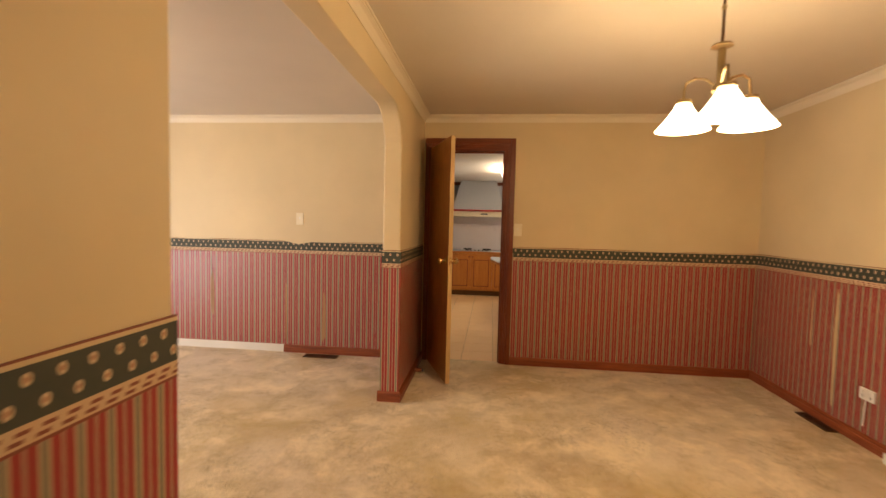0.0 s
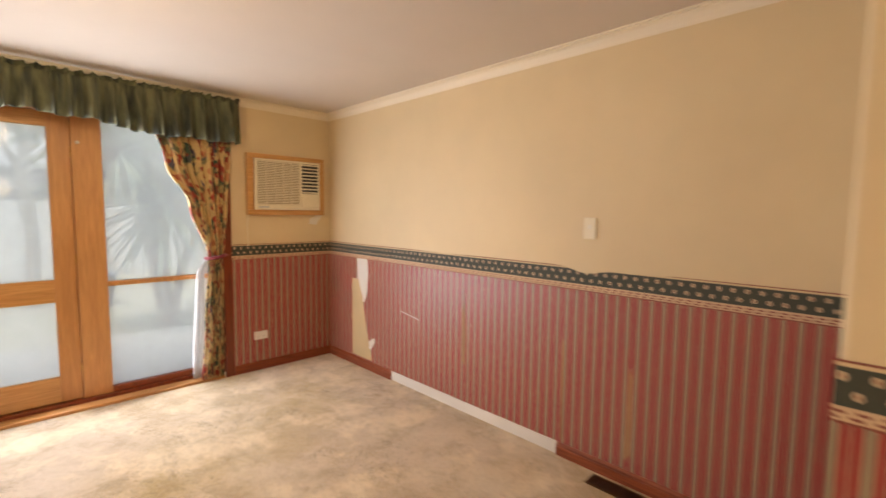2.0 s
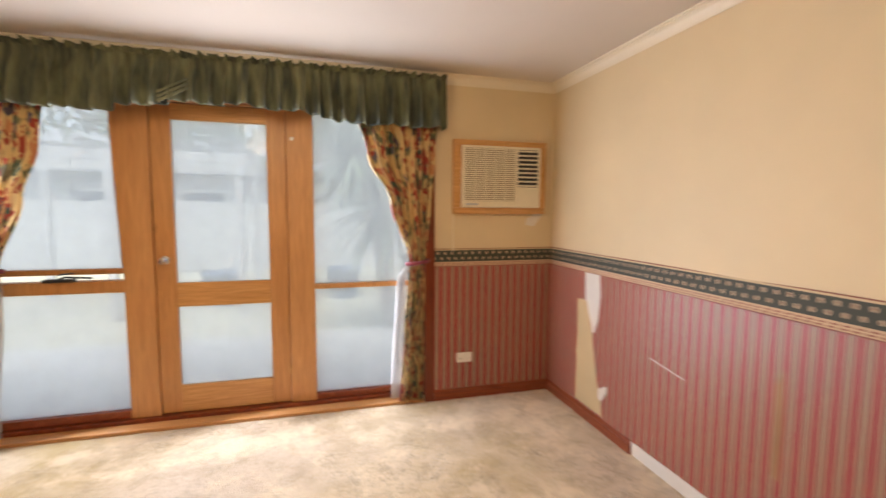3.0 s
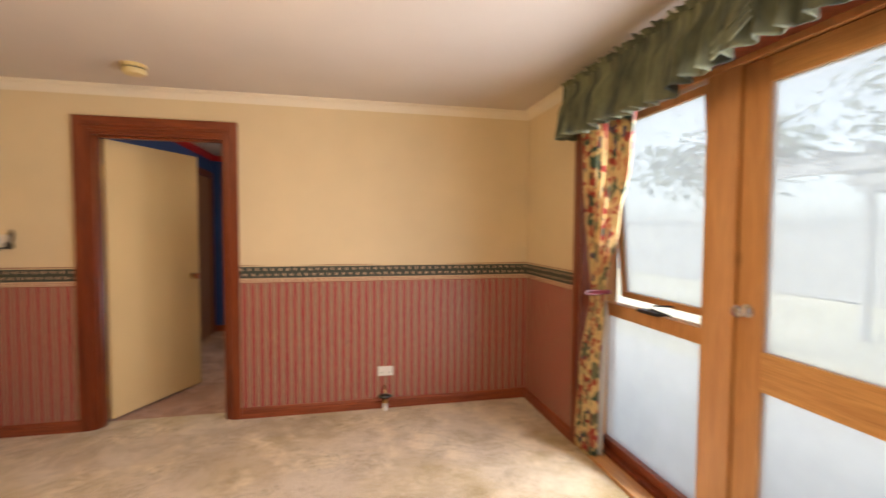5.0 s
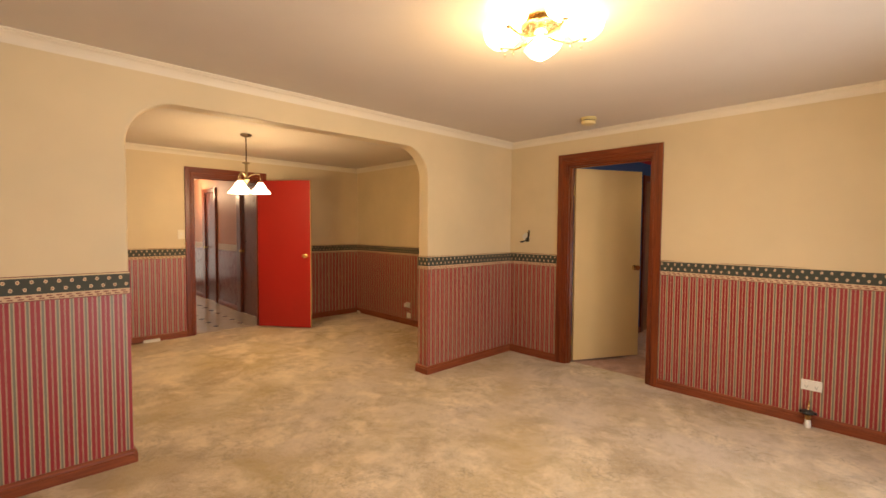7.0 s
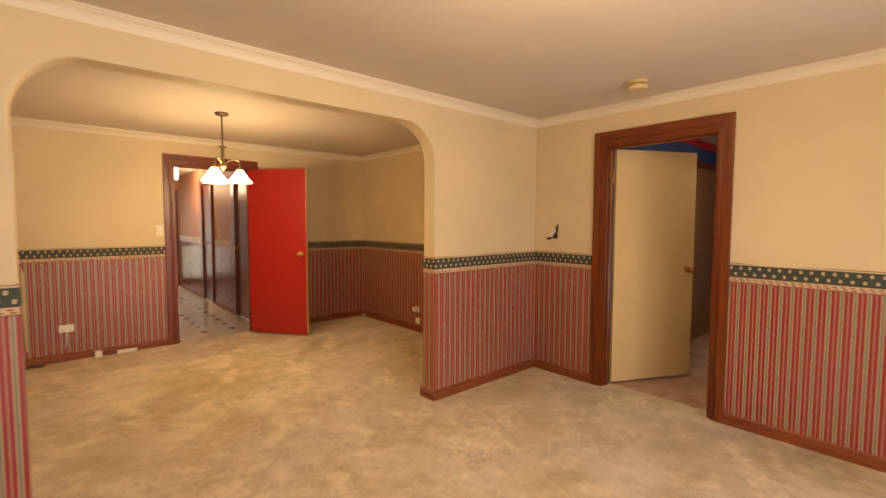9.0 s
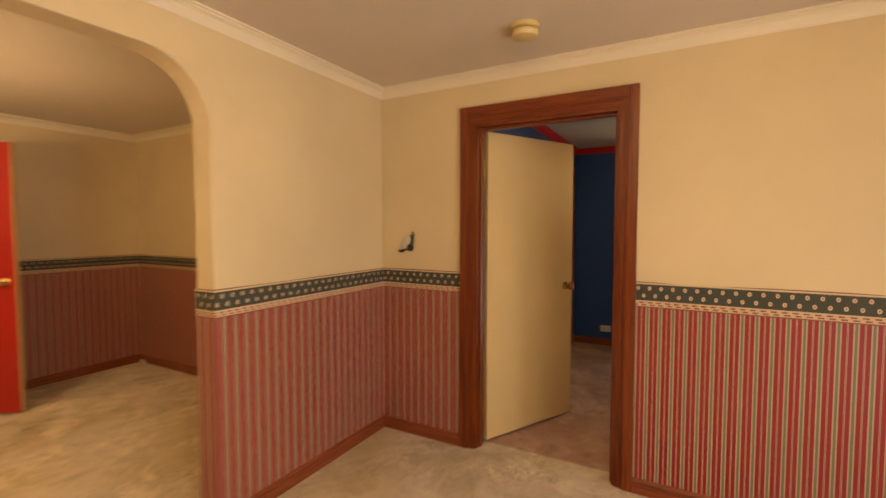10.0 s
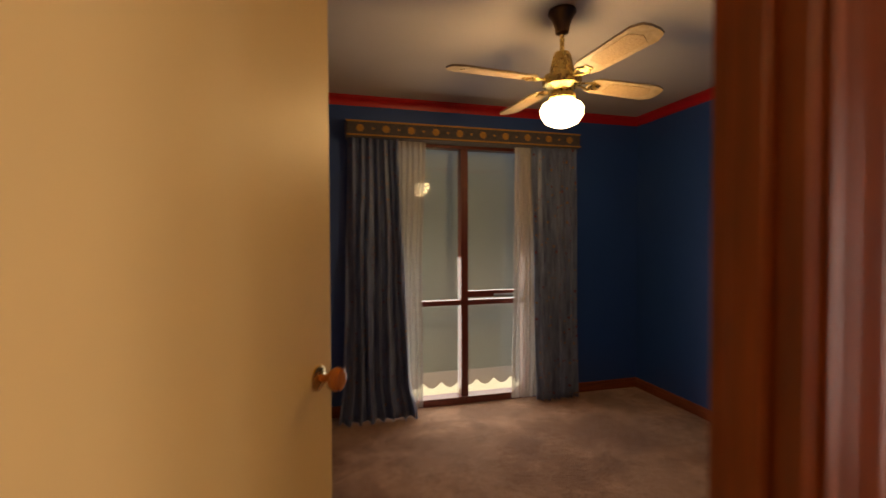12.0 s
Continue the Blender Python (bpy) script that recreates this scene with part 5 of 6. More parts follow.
def ceiling_fan():
    f = thing("ceiling_fan", (-2.148, -1.534, CZ), "four-bladed ceiling fan with a lit glass globe", "ceiling fan")
    part("canopy", turned([(0.062, 0), (0.064, -0.012), (0.045, -0.04), (0.034, -0.075), (0.030, -0.10), (0.012, -0.108)], 24), BRONZE, f, "dark bronze ceiling canopy", smooth=True)
    part("rod", turned([(0.010, -0.105), (0.010, -0.19)], 12), BRASS, f, smooth=True)
    motor = part("motor", turned([(0.014, -0.185), (0.034, -0.19), (0.040, -0.215), (0.050, -0.27), (0.055, -0.285), (0.082, -0.295), (0.090, -0.315), (0.086, -0.34), (0.06, -0.352), (0.045, -0.37)], 28), BRASS, f, "ribbed brass motor housing", smooth=True)
    for k in range(14):
        a = 2 * math.pi * k / 14
        part("rib", rod([(r * math.cos(a), r * math.sin(a), z) for r, z in ((0.036, -0.20), (0.044, -0.235), (0.053, -0.28))], 0.0035), BRASS, motor)
    cream = Graph("cream_blade_with_cane", 0.4)
    n = cream.noise(30, 3)
    bm_ = cream.done(cream.mix(cream.ramp(n, [(0.35, 0.0), (0.7, 1.0)]), (0.50, 0.36, 0.20), (0.66, 0.52, 0.33)))
    cane = cloth("woven_cane", [(0.40, 0.24, 0.10), (0.58, 0.40, 0.20)], 120, 0.6)
    for k in range(4):
        a = radians(4 + 90 * k)
        m = Matrix.Rotation(a, 4, "Z") @ pose(0, 0, -0.318, -11, 0, 0)
        out = [(0.15, -0.045), (0.19, -0.058), (0.50, -0.066), (0.545, -0.046), (0.555, -0.02), (0.555, 0.02), (0.545, 0.046), (0.50, 0.066), (0.19, 0.058), (0.15, 0.045)]
        blade = part("blade", moved(solid(out, (-0.004, 0.004), "z"), m), bm_, f, "cream fan blade with a woven cane inset")
        inset = [(0.24, -0.030), (0.27, -0.042), (0.47, -0.044), (0.50, 0.0), (0.47, 0.044), (0.27, 0.042), (0.24, 0.030)]
        part("cane_inset", moved(solid(inset, (-0.0055, 0.0055), "z"), m), cane, blade, "woven cane inset")
        part("bracket", moved(joined(rod([(0.08, 0, 0.0), (0.12, 0.018, -0.004), (0.16, 0.030, -0.006), (0.19, 0.012, -0.007)], 0.005), rod([(0.08, 0, 0.0), (0.12, -0.018, -0.004), (0.16, -0.030, -0.006), (0.19, -0.012, -0.007)], 0.005), boxed(0.15, -0.02, -0.009, 0.20, 0.02, -0.005)), m), BRASS, blade, "scrolled brass bracket", smooth=True)
    part("fitter", turned([(0.045, -0.368), (0.060, -0.378), (0.062, -0.398), (0.052, -0.405)], 24), BRASS, f, smooth=True)
    globe = part("globe", turned([(0.050, -0.398), (0.058, -0.406), (0.088, -0.424), (0.098, -0.442), (0.096, -0.472), (0.074, -0.506), (0.036, -0.524), (0.002, -0.528)], 28), glowing("lit_schoolhouse_globe", (1.0, 0.82, 0.50), 6.0), f, "glowing white glass globe", smooth=True)
    globe.visible_shadow = False
    part("pull_chain", rod([(0.05, 0.03, -0.39), (0.052, 0.03, -0.50)], 0.0015, 6), BRASS, f)


ceiling_fan()
lamp("fan_light", "POINT", (-2.148, -1.534, 1.87), FAN, WARM, 0.09)


# ---- kitchen ----
KTILE = Graph("cream_floor_tile", 0.5)
_n = KTILE.noise(7, 4)
_r = KTILE.random()
KTILE = KTILE.done(KTILE.mix(_n, KTILE.mix(_r, (0.72, 0.46, 0.22), (0.77, 0.50, 0.25)), (0.80, 0.55, 0.29)), None, _n, 0.05, 0.003)
LINER = plastic("dark_red_inlay", (0.18, 0.03, 0.015), 0.4)
BENCH = plastic("blue_grey_laminate", (0.30, 0.34, 0.41), 0.3)


def base_cabinet(x0, x1, yf, yb, doors=2, out=-1):
    u = thing("base_cabinet", ((x0 + x1) / 2, yf, KZ), "pine kitchen base cabinet with dark red line inlay", "cabinet", "kitchen base cabinets")
    w, d = x1 - x0, (yb - yf)
    lo, hi = sorted((0.02 * (-out), d))
    part("body", boxed(-w / 2, lo, 0.10, w / 2, hi, 0.86, bevel=0.003), KPINE, u)
    lo, hi = sorted((0.06 * (-out), d))
    part("kickboard", boxed(-w / 2, lo, 0.0, w / 2, hi, 0.10), BRONZE, u, "dark kickboard")
    dw = w / doors
    for i in range(doors):
        a, b = -w / 2 + dw * i + 0.003, -w / 2 + dw * (i + 1) - 0.003
        lo, hi = sorted((0.0, 0.02 * (-out)))
        dr = part("door", boxed(a, lo, 0.12, b, hi, 0.85, bevel=0.004), KPINE, u)
        ya, yb_ = sorted((0.001, 0.003 * out))
        m = 0.055
        for dims in ((a + m, 0.19, b - m, 0.203), (a + m, 0.717, b - m, 0.73), (a + m, 0.203, a + m + 0.013, 0.717), (b - m - 0.013, 0.203, b - m, 0.717)):
            part("inlay", boxed(dims[0], ya, dims[1], dims[2], yb_, dims[3]), LINER, dr, "dark red inlay line")
        kx = b - 0.03 if i % 2 == 0 else a + 0.03
        part("knob", moved(turned([(0.008, 0), (0.008, 0.012), (0.015, 0.02), (0.012, 0.028), (0.002, 0.03)], 14), pose(kx, 0, 0.79, 90 if out < 0 else -90, 0, 0)), LINER, dr, "dark wooden knob", smooth=True)
    return u


for i in range(5):
    x0 = KW + 0.001 + 0.858 * i
    base_cabinet(x0, x0 + 0.856, KN - 0.59, KN)
top = thing("kitchen_worktop", (0, 0, KZ), "blue-grey laminate worktop with a pine edge", "worktop")
part("slab", boxed(KW, KN - 0.595, 0.862, KE, KN, 0.895, bevel=0.003), BENCH, top)
part("front_edge", boxed(KW, KN - 0.615, 0.855, KE, KN - 0.595, 0.898, bevel=0.004), KPINE, top, "pine front edge")
cook = thing("cooktop", (0.50, KN - 0.30, 0.895 + KZ), "black and steel gas cooktop on the worktop", "cooktop")
part("plate", boxed(-0.34, -0.22, 0, 0.34, 0.22, 0.012, bevel=0.004), STEEL, cook)
for x in (-0.2, 0.2):
    for y in (-0.1, 0.11):
        part("burner", turned([(0.045, 0.012), (0.045, 0.022), (0.03, 0.028)], 16, (x, y, 0)), BLACK, cook, smooth=True)
        part("trivet", joined(*[moved(boxed(-0.085, -0.005, 0.03, 0.085, 0.005, 0.045), Matrix.Translation((x, y, 0)) @ Matrix.Rotation(a, 4, "Z")) for a in (0, math.pi / 2)]), BLACK, cook, "black cast iron trivet")
for x in (-0.12, -0.04, 0.04, 0.12):
    part("control_knob", turned([(0.015, 0.012), (0.013, 0.032)], 12, (x, -0.195, 0)), BLACK, cook)

hood = thing("range_hood", (0.50, KN, KZ + 0.10), "white canopy range hood with a red timber edge", "range hood")
HOODW = painted("white_hood_paint", (0.46, 0.48, 0.53), 0.4, 0.03)
bm = bmesh.new()
v = [bm.verts.new(p) for p in ((-0.52, -0.55, 1.64), (0.52, -0.55, 1.64), (0.52, 0, 1.64), (-0.52, 0, 1.64), (-0.36, -0.32, 2.235), (0.36, -0.32, 2.235), (0.36, 0, 2.235), (-0.36, 0, 2.235))]
for q in ((3, 2, 1, 0), (4, 5, 6, 7), (0, 1, 5, 4), (1, 2, 6, 5), (2, 3, 7, 6), (3, 0, 4, 7)):
    bm.faces.new([v[i] for i in q])
part("canopy", bm, HOODW, hood)
part("shelf_edge", boxed(-0.56, -0.60, 1.605, 0.56, 0, 1.64, bevel=0.004), REDDOOR, hood, "red painted edge")
part("filter_box", boxed(-0.50, -0.56, 1.50, 0.50, 0, 1.605, bevel=0.006), IVORY, hood, "cream extractor box")
part("control_strip", boxed(0.06, -0.566, 1.54, 0.2, -0.558, 1.565, bevel=0.002), BLACK, hood, "dark control strip")
for x0, x1 in ((KW, -0.05), ):
    wc = thing("wall_cabinet", ((x0 + x1) / 2, KN, 1.55 + KZ), "pale blue wall cabinet with red timber trim", "cabinet")
    part("body", boxed(-(x1 - x0) / 2, -0.33, 0, (x1 - x0) / 2, 0, 0.78, bevel=0.004), KP, wc)
    for a in (-1, 1):
        part("door", boxed(min(0, a * (x1 - x0) / 2) + 0.003, -0.35, 0.01, max(0, a * (x1 - x0) / 2) - 0.003, -0.331, 0.77, bevel=0.004), KP, wc)
    part("top_trim", boxed(-(x1 - x0) / 2, -0.36, 0.78, (x1 - x0) / 2, 0, 0.83, bevel=0.004), TRIM, wc, "dark red top trim")

win4 = structure("window_4", boxed(1.06, KN - 0.012, 0.95 + KZ, 2.62, KN, 0.985 + KZ, bevel=0.003), PINE, "kitchen window behind a white lace curtain", "window")
for dims in ((1.05, 1.10, 0.985, 1.99), (2.58, 2.63, 0.985, 1.99)):
    part("window_frame", boxed(dims[0], KN - 0.02, dims[2] + KZ, dims[1], KN - 0.001, dims[3] + KZ, bevel=0.003), KPINE, win4, "pine window frame")
part("window_frame", boxed(1.10, KN - 0.02, 1.94 + KZ, 2.58, KN - 0.001, 1.99 + KZ, bevel=0.003), KPINE, win4, "pine window frame")
part("mullion", boxed(1.82, KN + 0.03, 0.985 + KZ, 1.86, KN + 0.08, 1.95 + KZ), PINE, win4)
pane(win4, boxed(1.08, KN + 0.05, 0.98 + KZ, 2.6, KN + 0.056, 1.95 + KZ))
kc = thing("lace_curtain", (0, 0, KZ), "white lace cafe curtain across the kitchen window", "curtain")
part("lace_cloth", drape([(0.95, 1.08, 2.58, KN - 0.055, 0.012), (1.93, 1.09, 2.57, KN - 0.055, 0.010)], 16, 41.0, 1.0, 1.93, 2.4, axis="x", nu=140, nz=16), SHEER, kc, smooth=True)
part("curtain_rod", moved(turned([(0.007, -0.76), (0.007, 0.76)], 10), pose(1.83, KN - 0.045, 1.925, 0, 90, 0)), BRASS, kc, "thin brass curtain rod")

isl = thing("kitchen_island", (1.87, 7.70, KZ), "pine kitchen island with raised panels", "island")
part("body", boxed(-0.74, -0.60, 0.10, 0.70, 0.36, 0.86, bevel=0.005), KPINE, isl)
part("kickboard", boxed(-0.68, -0.54, 0, 0.66, 0.32, 0.10), BRONZE, isl, "dark kickboard")
for x0, x1 in ((-0.70, -0.24), (-0.20, 0.23), (0.27, 0.68)):
    p = part("panel", boxed(x0, -0.614, 0.15, x1, -0.598, 0.82, bevel=0.006), KPINE, isl, "raised pine panel")
    # Shade round the raised centre is put in as a dark red border.
    part("panel_field", boxed(x0 + 0.07, -0.624, 0.22, x1 - 0.07, -0.61, 0.75, bevel=0.010), LINER, p, "dark red field painted as a shadow line")
    part("panel_centre", boxed(x0 + 0.08, -0.630, 0.23, x1 - 0.08, -0.615, 0.74, bevel=0.008), KPINE, p)
for y0, y1 in ((-0.56, -0.14), (-0.10, 0.32)):
    p = part("panel", boxed(-0.756, y0, 0.15, -0.738, y1, 0.82, bevel=0.006), KPINE, isl)
    part("panel_centre", boxed(-0.766, y0 + 0.07, 0.22, -0.75, y1 - 0.07, 0.75, bevel=0.008), KPINE, p)
itop = thing("island_worktop", (1.87, 7.70, 0.86 + KZ), "blue-grey laminate island top with a clipped corner", "worktop")
part("slab", solid([(-0.75, -1.0), (0.75, -1.0), (0.75, 0.4), (-1.08, 0.4), (-1.08, -0.1), (-0.98, -0.7)], (0.002, 0.032), "z"), BENCH, itop)
part("edge", solid([(-0.76, -1.015), (0.76, -1.015), (0.76, 0.41), (-1.09, 0.41), (-1.09, -0.105), (-0.99, -0.71)], (0.0, 0.026), "z"), KPINE, itop, "pine edge band")
sink = thing("sink", (1.67, 7.75, 0.892 + KZ), "stainless steel sink set in the island top", "sink")
part("rim", boxed(-0.35, -0.22, 0, 0.35, 0.22, 0.006, bevel=0.002), STEEL, sink)
for x in (-0.17, 0.17):
    # Flat dark plate paints the shaded hollow; no bowl is sunk.
    part("bowl", boxed(x - 0.14, -0.16, 0.004, x + 0.14, 0.16, 0.0075, bevel=0.001), BRONZE, sink, "dark plate as the shaded hollow of the bowl")
part("tap", rod([(0.0, 0.18, 0.005), (0.0, 0.18, 0.16), (0.0, 0.13, 0.20), (0.0, 0.05, 0.19)], 0.010), CHROME, sink, "chrome tap", smooth=True)
leaflet = thing("leaflet", (1.44, 7.61, 0.899 + KZ), "white folded leaflet standing on the island", "leaflet")
part("page", moved(boxed(-0.05, -0.002, 0, 0.05, 0.002, 0.15), pose(0, 0.03, 0, 25, 0, 20)), WHITEP, leaflet)
part("page", moved(boxed(-0.05, -0.002, 0, 0.05, 0.002, 0.15), pose(0, -0.06, 0, -25, 0, 20)), WHITEP, leaflet)

tube = thing("fluorescent_light", (0.96, 7.50, CZ + KZ), "lit white fluorescent batten on the kitchen ceiling", "ceiling light")
part("batten", boxed(-0.04, -0.61, -0.04, 0.04, 0.61, 0.0, bevel=0.004), WHITEP, tube)
part("tube", moved(turned([(0.016, -0.59), (0.016, 0.59)], 14), pose(0, 0, -0.062, 90, 0, 0)), glowing("lit_tube", (0.97, 0.97, 1.0), 6.0), tube, "glowing tube", smooth=True).visible_shadow = False
for y in (-0.6, 0.6):
    part("end_cap", boxed(-0.02, y - 0.01, -0.08, 0.02, y + 0.01, -0.035, bevel=0.003), WHITEP, tube)

# ---- hall ----
HDARK = timber("dark_hall_door", (0.11, 0.024, 0.015), (0.18, 0.046, 0.027), 0.3, knots=False)
for x0, x1, nm in ((3.56, 4.42, "door_3"), (5.58, 6.28, "door_4")):
    dd = structure(nm, boxed(x0 + 0.07, HS - 0.01, 0.005, x1 - 0.07, HS + 0.006, 2.03, bevel=0.002), HDARK, "dark maroon hall door, shut", "door")
    for dims in ((x0, x0 + 0.075, 0, 2.10), (x1 - 0.075, x1 + 0.08, 0, 2.10)):
        part("architrave", boxed(dims[0], HS, dims[2], dims[1], HS + 0.035, dims[3], bevel=0.004), TRIM if nm == "door_4" else HDARK, dd, "dark timber architrave")
    part("architrave", boxed(x0 + 0.075, HS, 2.03, x1 - 0.075, HS + 0.035, 2.10, bevel=0.004), TRIM if nm == "door_4" else HDARK, dd)
    part("door_knob", moved(turned([(0.026, 0), (0.012, 0.01), (0.012, 0.03), (0.026, 0.045), (0.02, 0.06), (0.002, 0.064)], 16), pose(x1 - 0.13, HS + 0.006, 1.0, -90, 0, 0)), BRASS, dd, "brass knob", smooth=True)
fd = structure("door_2", boxed(HE + 0.02, 1.42, 0.0, HE + 0.07, 1.46, 2.05, bevel=0.003), HDARK, "front door with tall glass panes at the hall's end", "door")
for y0, y1, z0, z1 in ((1.83, 1.95, 0.0, 2.05), (2.10, 2.20, 0.0, 2.05), (2.54, 2.60, 0.0, 2.05), (1.46, 1.83, 0.0, 0.16), (1.46, 1.83, 0.86, 0.92), (1.46, 1.83, 1.99, 2.05), (1.95, 2.10, 0.0, 0.9), (1.95, 2.10, 1.9, 2.05), (2.20, 2.54, 0.0, 2.05)):
    part("rail", boxed(HE + 0.021, y0, z0, HE + 0.069, y1, z1, bevel=0.002), HDARK, fd)
pane(fd, boxed(HE + 0.04, 1.46, 0.16, HE + 0.046, 1.83, 0.86), material=CLEAR)
pane(fd, boxed(HE + 0.04, 1.46, 0.92, HE + 0.046, 1.83, 1.99), material=CLEAR)
pane(fd, boxed(HE + 0.04, 1.95, 0.9, HE + 0.046, 2.10, 1.9), material=CLEAR)
hl = thing("hall_lamp", (6.35, 1.85, CZ), "lit white glass drum lamp on the hall ceiling", "ceiling light")
part("base", turned([(0.07, 0), (0.07, -0.02)], 20), BRASS, hl)
part("drum", turned([(0.075, -0.02), (0.10, -0.03), (0.10, -0.20), (0.085, -0.215), (0.002, -0.218)], 24), glowing("lit_hall_glass", (1.0, 0.86, 0.66), 3.5), hl, "glowing glass drum", smooth=True).visible_shadow = False

# ---- outside, behind the living room ----
GRASS = Graph("dry_lawn", 0.95, spec=0.1)
_n = GRASS.noise(0.5, 5)
GRASS = GRASS.done(GRASS.mix(_n, GRASS.mix(GRASS.noise(6, 4), (0.36, 0.36, 0.22), (0.50, 0.47, 0.34)), (0.60, 0.56, 0.47)), None, GRASS.noise(25, 4), 0.5, 0.03)
CONC = painted("pale_concrete", (0.62, 0.60, 0.56), 0.9, 0.1, 0.3)
LEAF = Graph("grey_green_leaf", 0.45)
LEAF = LEAF.done(LEAF.mix(LEAF.noise(5, 3), (0.17, 0.21, 0.14), (0.34, 0.38, 0.28)))
CROWN = Graph("tree_leaf", 0.6)
_geo = CROWN.t.nodes.new("ShaderNodeNewGeometry").outputs["Random Per Island"]
CROWN = CROWN.done(CROWN.mix(_geo, (0.10, 0.13, 0.07), (0.20, 0.24, 0.14)))
BARK = Graph("pale_bark", 0.9)
BARK = BARK.done(BARK.mix(BARK.noise(9, 5, where=BARK.scaled(BARK.obj, 4, 4, 0.8)), (0.28, 0.24, 0.20), (0.50, 0.46, 0.40)), None, BARK.noise(18, 4), 0.5, 0.02)
ground = bmesh.new()
box(ground, -400, -400, -0.5, 400, 400, -0.16)
structure("ground", ground, GRASS, "dry pale lawn behind the house", "ground")
structure("pavement", boxed(-6.2, -3.5, -0.17, W - 0.25, 6.0, -0.06, bevel=0.01), CONC, "pale concrete path along the house", "path")


def strappy_plant(place, heads, length, seed, label):
    """A branching yucca: heads are (x, y, height, leaves)."""
    p = thing("yucca", place, label, "yucca", "yuccas")
    rnd = random.Random(seed)
    stems = [rod([(0, 0, -0.05), (hx * 0.3, hy * 0.3, hz * 0.45), (hx, hy, hz)], 0.06, 10) for hx, hy, hz, _ in heads]
    part("trunk", joined(*stems), BARK, p, "fibrous branching trunk", smooth=True)
    for hx, hy, hz, count in heads:
        bm = bmesh.new()
        for i in range(count):
            a, el = rnd.uniform(0, 2 * math.pi), math.asin(rnd.uniform(-0.75, 0.98))
            ln, wd = length * rnd.uniform(0.75, 1.1), rnd.uniform(0.020, 0.032)
            d = Vector((math.cos(a) * math.cos(el), math.sin(a) * math.cos(el), math.sin(el)))
            side = Vector((-math.sin(a), math.cos(a), 0))
            up = side.cross(d)
            rows = []
            for k in range(6):
                f = k / 5
                c = Vector((hx, hy, hz)) + d * (ln * f) + Vector((0, 0, -0.35 * ln * f * f * math.cos(el)))
                w = wd * (0.6 + 1.2 * f) * (1 - f) ** 0.6 + 0.001
                rows.append((bm.verts.new(c - side * w + up * w * 0.4), bm.verts.new(c - up * w * 0.2), bm.verts.new(c + side * w + up * w * 0.4)))
            for r, s in zip(rows, rows[1:]):
                bm.faces.new((r[0], r[1], s[1], s[0]))
                bm.faces.new((r[1], r[2], s[2], s[1]))
        part("leaf_head", bm, LEAF, p, "head of long grey-green strap leaves", smooth=True)
    return p


strappy_plant((-6.35, 3.75, -0.16), [(0.0, 0.0, 1.60, 150), (0.1, -0.45, 2.20, 130), (-0.2, 0.75, 1.95, 120)], 0.95, 4, "tall branching yucca with long drooping grey-green leaves")
strappy_plant((-7.6, 5.4, -0.16), [(0, 0, 0.75, 120)], 0.95, 5, "low yucca with long strap leaves")


def tree(place, height, spread, seed, label, leaves=900):
    t = thing("tree", place, label, "tree", "garden trees")
    rnd = random.Random(seed)
    r = height * 0.022
    limbs = [rod([(0, 0, -0.1), (0.04 * height * rnd.uniform(-1, 1), 0.02 * height, height * 0.25), (0.05 * height * rnd.uniform(-1, 1), 0, height * 0.5), (0, 0.03 * height, height * 0.75)], r)]
    tips = []
    for k in range(7):
        a, h = k * 2.4 + rnd.uniform(-0.3, 0.3), height * rnd.uniform(0.38, 0.7)
        end = Vector((math.cos(a) * spread * rnd.uniform(0.5, 0.9), math.sin(a) * spread * rnd.uniform(0.5, 0.9), h + height * rnd.uniform(0.12, 0.3)))
        limbs.append(rod([(0, 0, h), (end.x * 0.45, end.y * 0.45, h + 0.5 * (end.z - h)), tuple(end)], r * 0.4, 6))
        tips += [end, Vector((end.x * 0.6, end.y * 0.6, h + 0.8 * (end.z - h)))]
    tips.append(Vector((0, 0, height * 0.9)))
    part("trunk", joined(*limbs), BARK, t, "pale bare trunk with limbs", smooth=True)
    bm = bmesh.new()
    for i in range(leaves):
        c = rnd.choice(tips) + Vector((rnd.gauss(0, 1), rnd.gauss(0, 1), rnd.gauss(0, 0.7))) * spread * 0.28
        q = Euler((rnd.uniform(0, 6.3), rnd.uniform(0, 6.3), rnd.uniform(0, 6.3))).to_matrix()
        s = spread * rnd.uniform(0.035, 0.075)
        bm.faces.new([bm.verts.new(c + q @ Vector(p) * s) for p in ((-1, 0, 0), (0, -0.45, 0.1), (1, 0, 0), (0, 0.45, 0.1))])
    part("crown", bm, CROWN, t, "loose crown of small leaves")


tree((-9.2, 2.55, -0.16), 4.2, 1.5, 8, "slender garden tree with a pale trunk")
tree((-15.0, 6.5, -0.16), 6.0, 2.6, 9, "leafy garden tree behind the lawn", 1500)
tree((-16.5, -1.5, -0.16), 5.5, 2.6, 10, "leafy garden tree behind the lawn", 1500)
tree((-21.0, 3.0, -0.16), 7.0, 3.4, 12, "tall tree beyond the fence", 1800)
tree((-23.0, 11.0, -0.16), 7.5, 3.6, 13, "tall tree beyond the fence", 1800)
tree((11.2, 1.15, -0.16), 3.4, 1.7, 17, "leafy shrub-like tree before the front door", 1500)
tree((13.5, 3.2, -0.16), 4.5, 2.2, 18, "leafy front garden tree", 1500)
tree((-14.5, -9.0, -0.16), 5.0, 2.4, 15, "leafy garden tree by the fence", 1400)
tree((-22.0, -6.0, -0.16), 7.0, 3.4, 14, "tall tree beyond the fence", 1800)

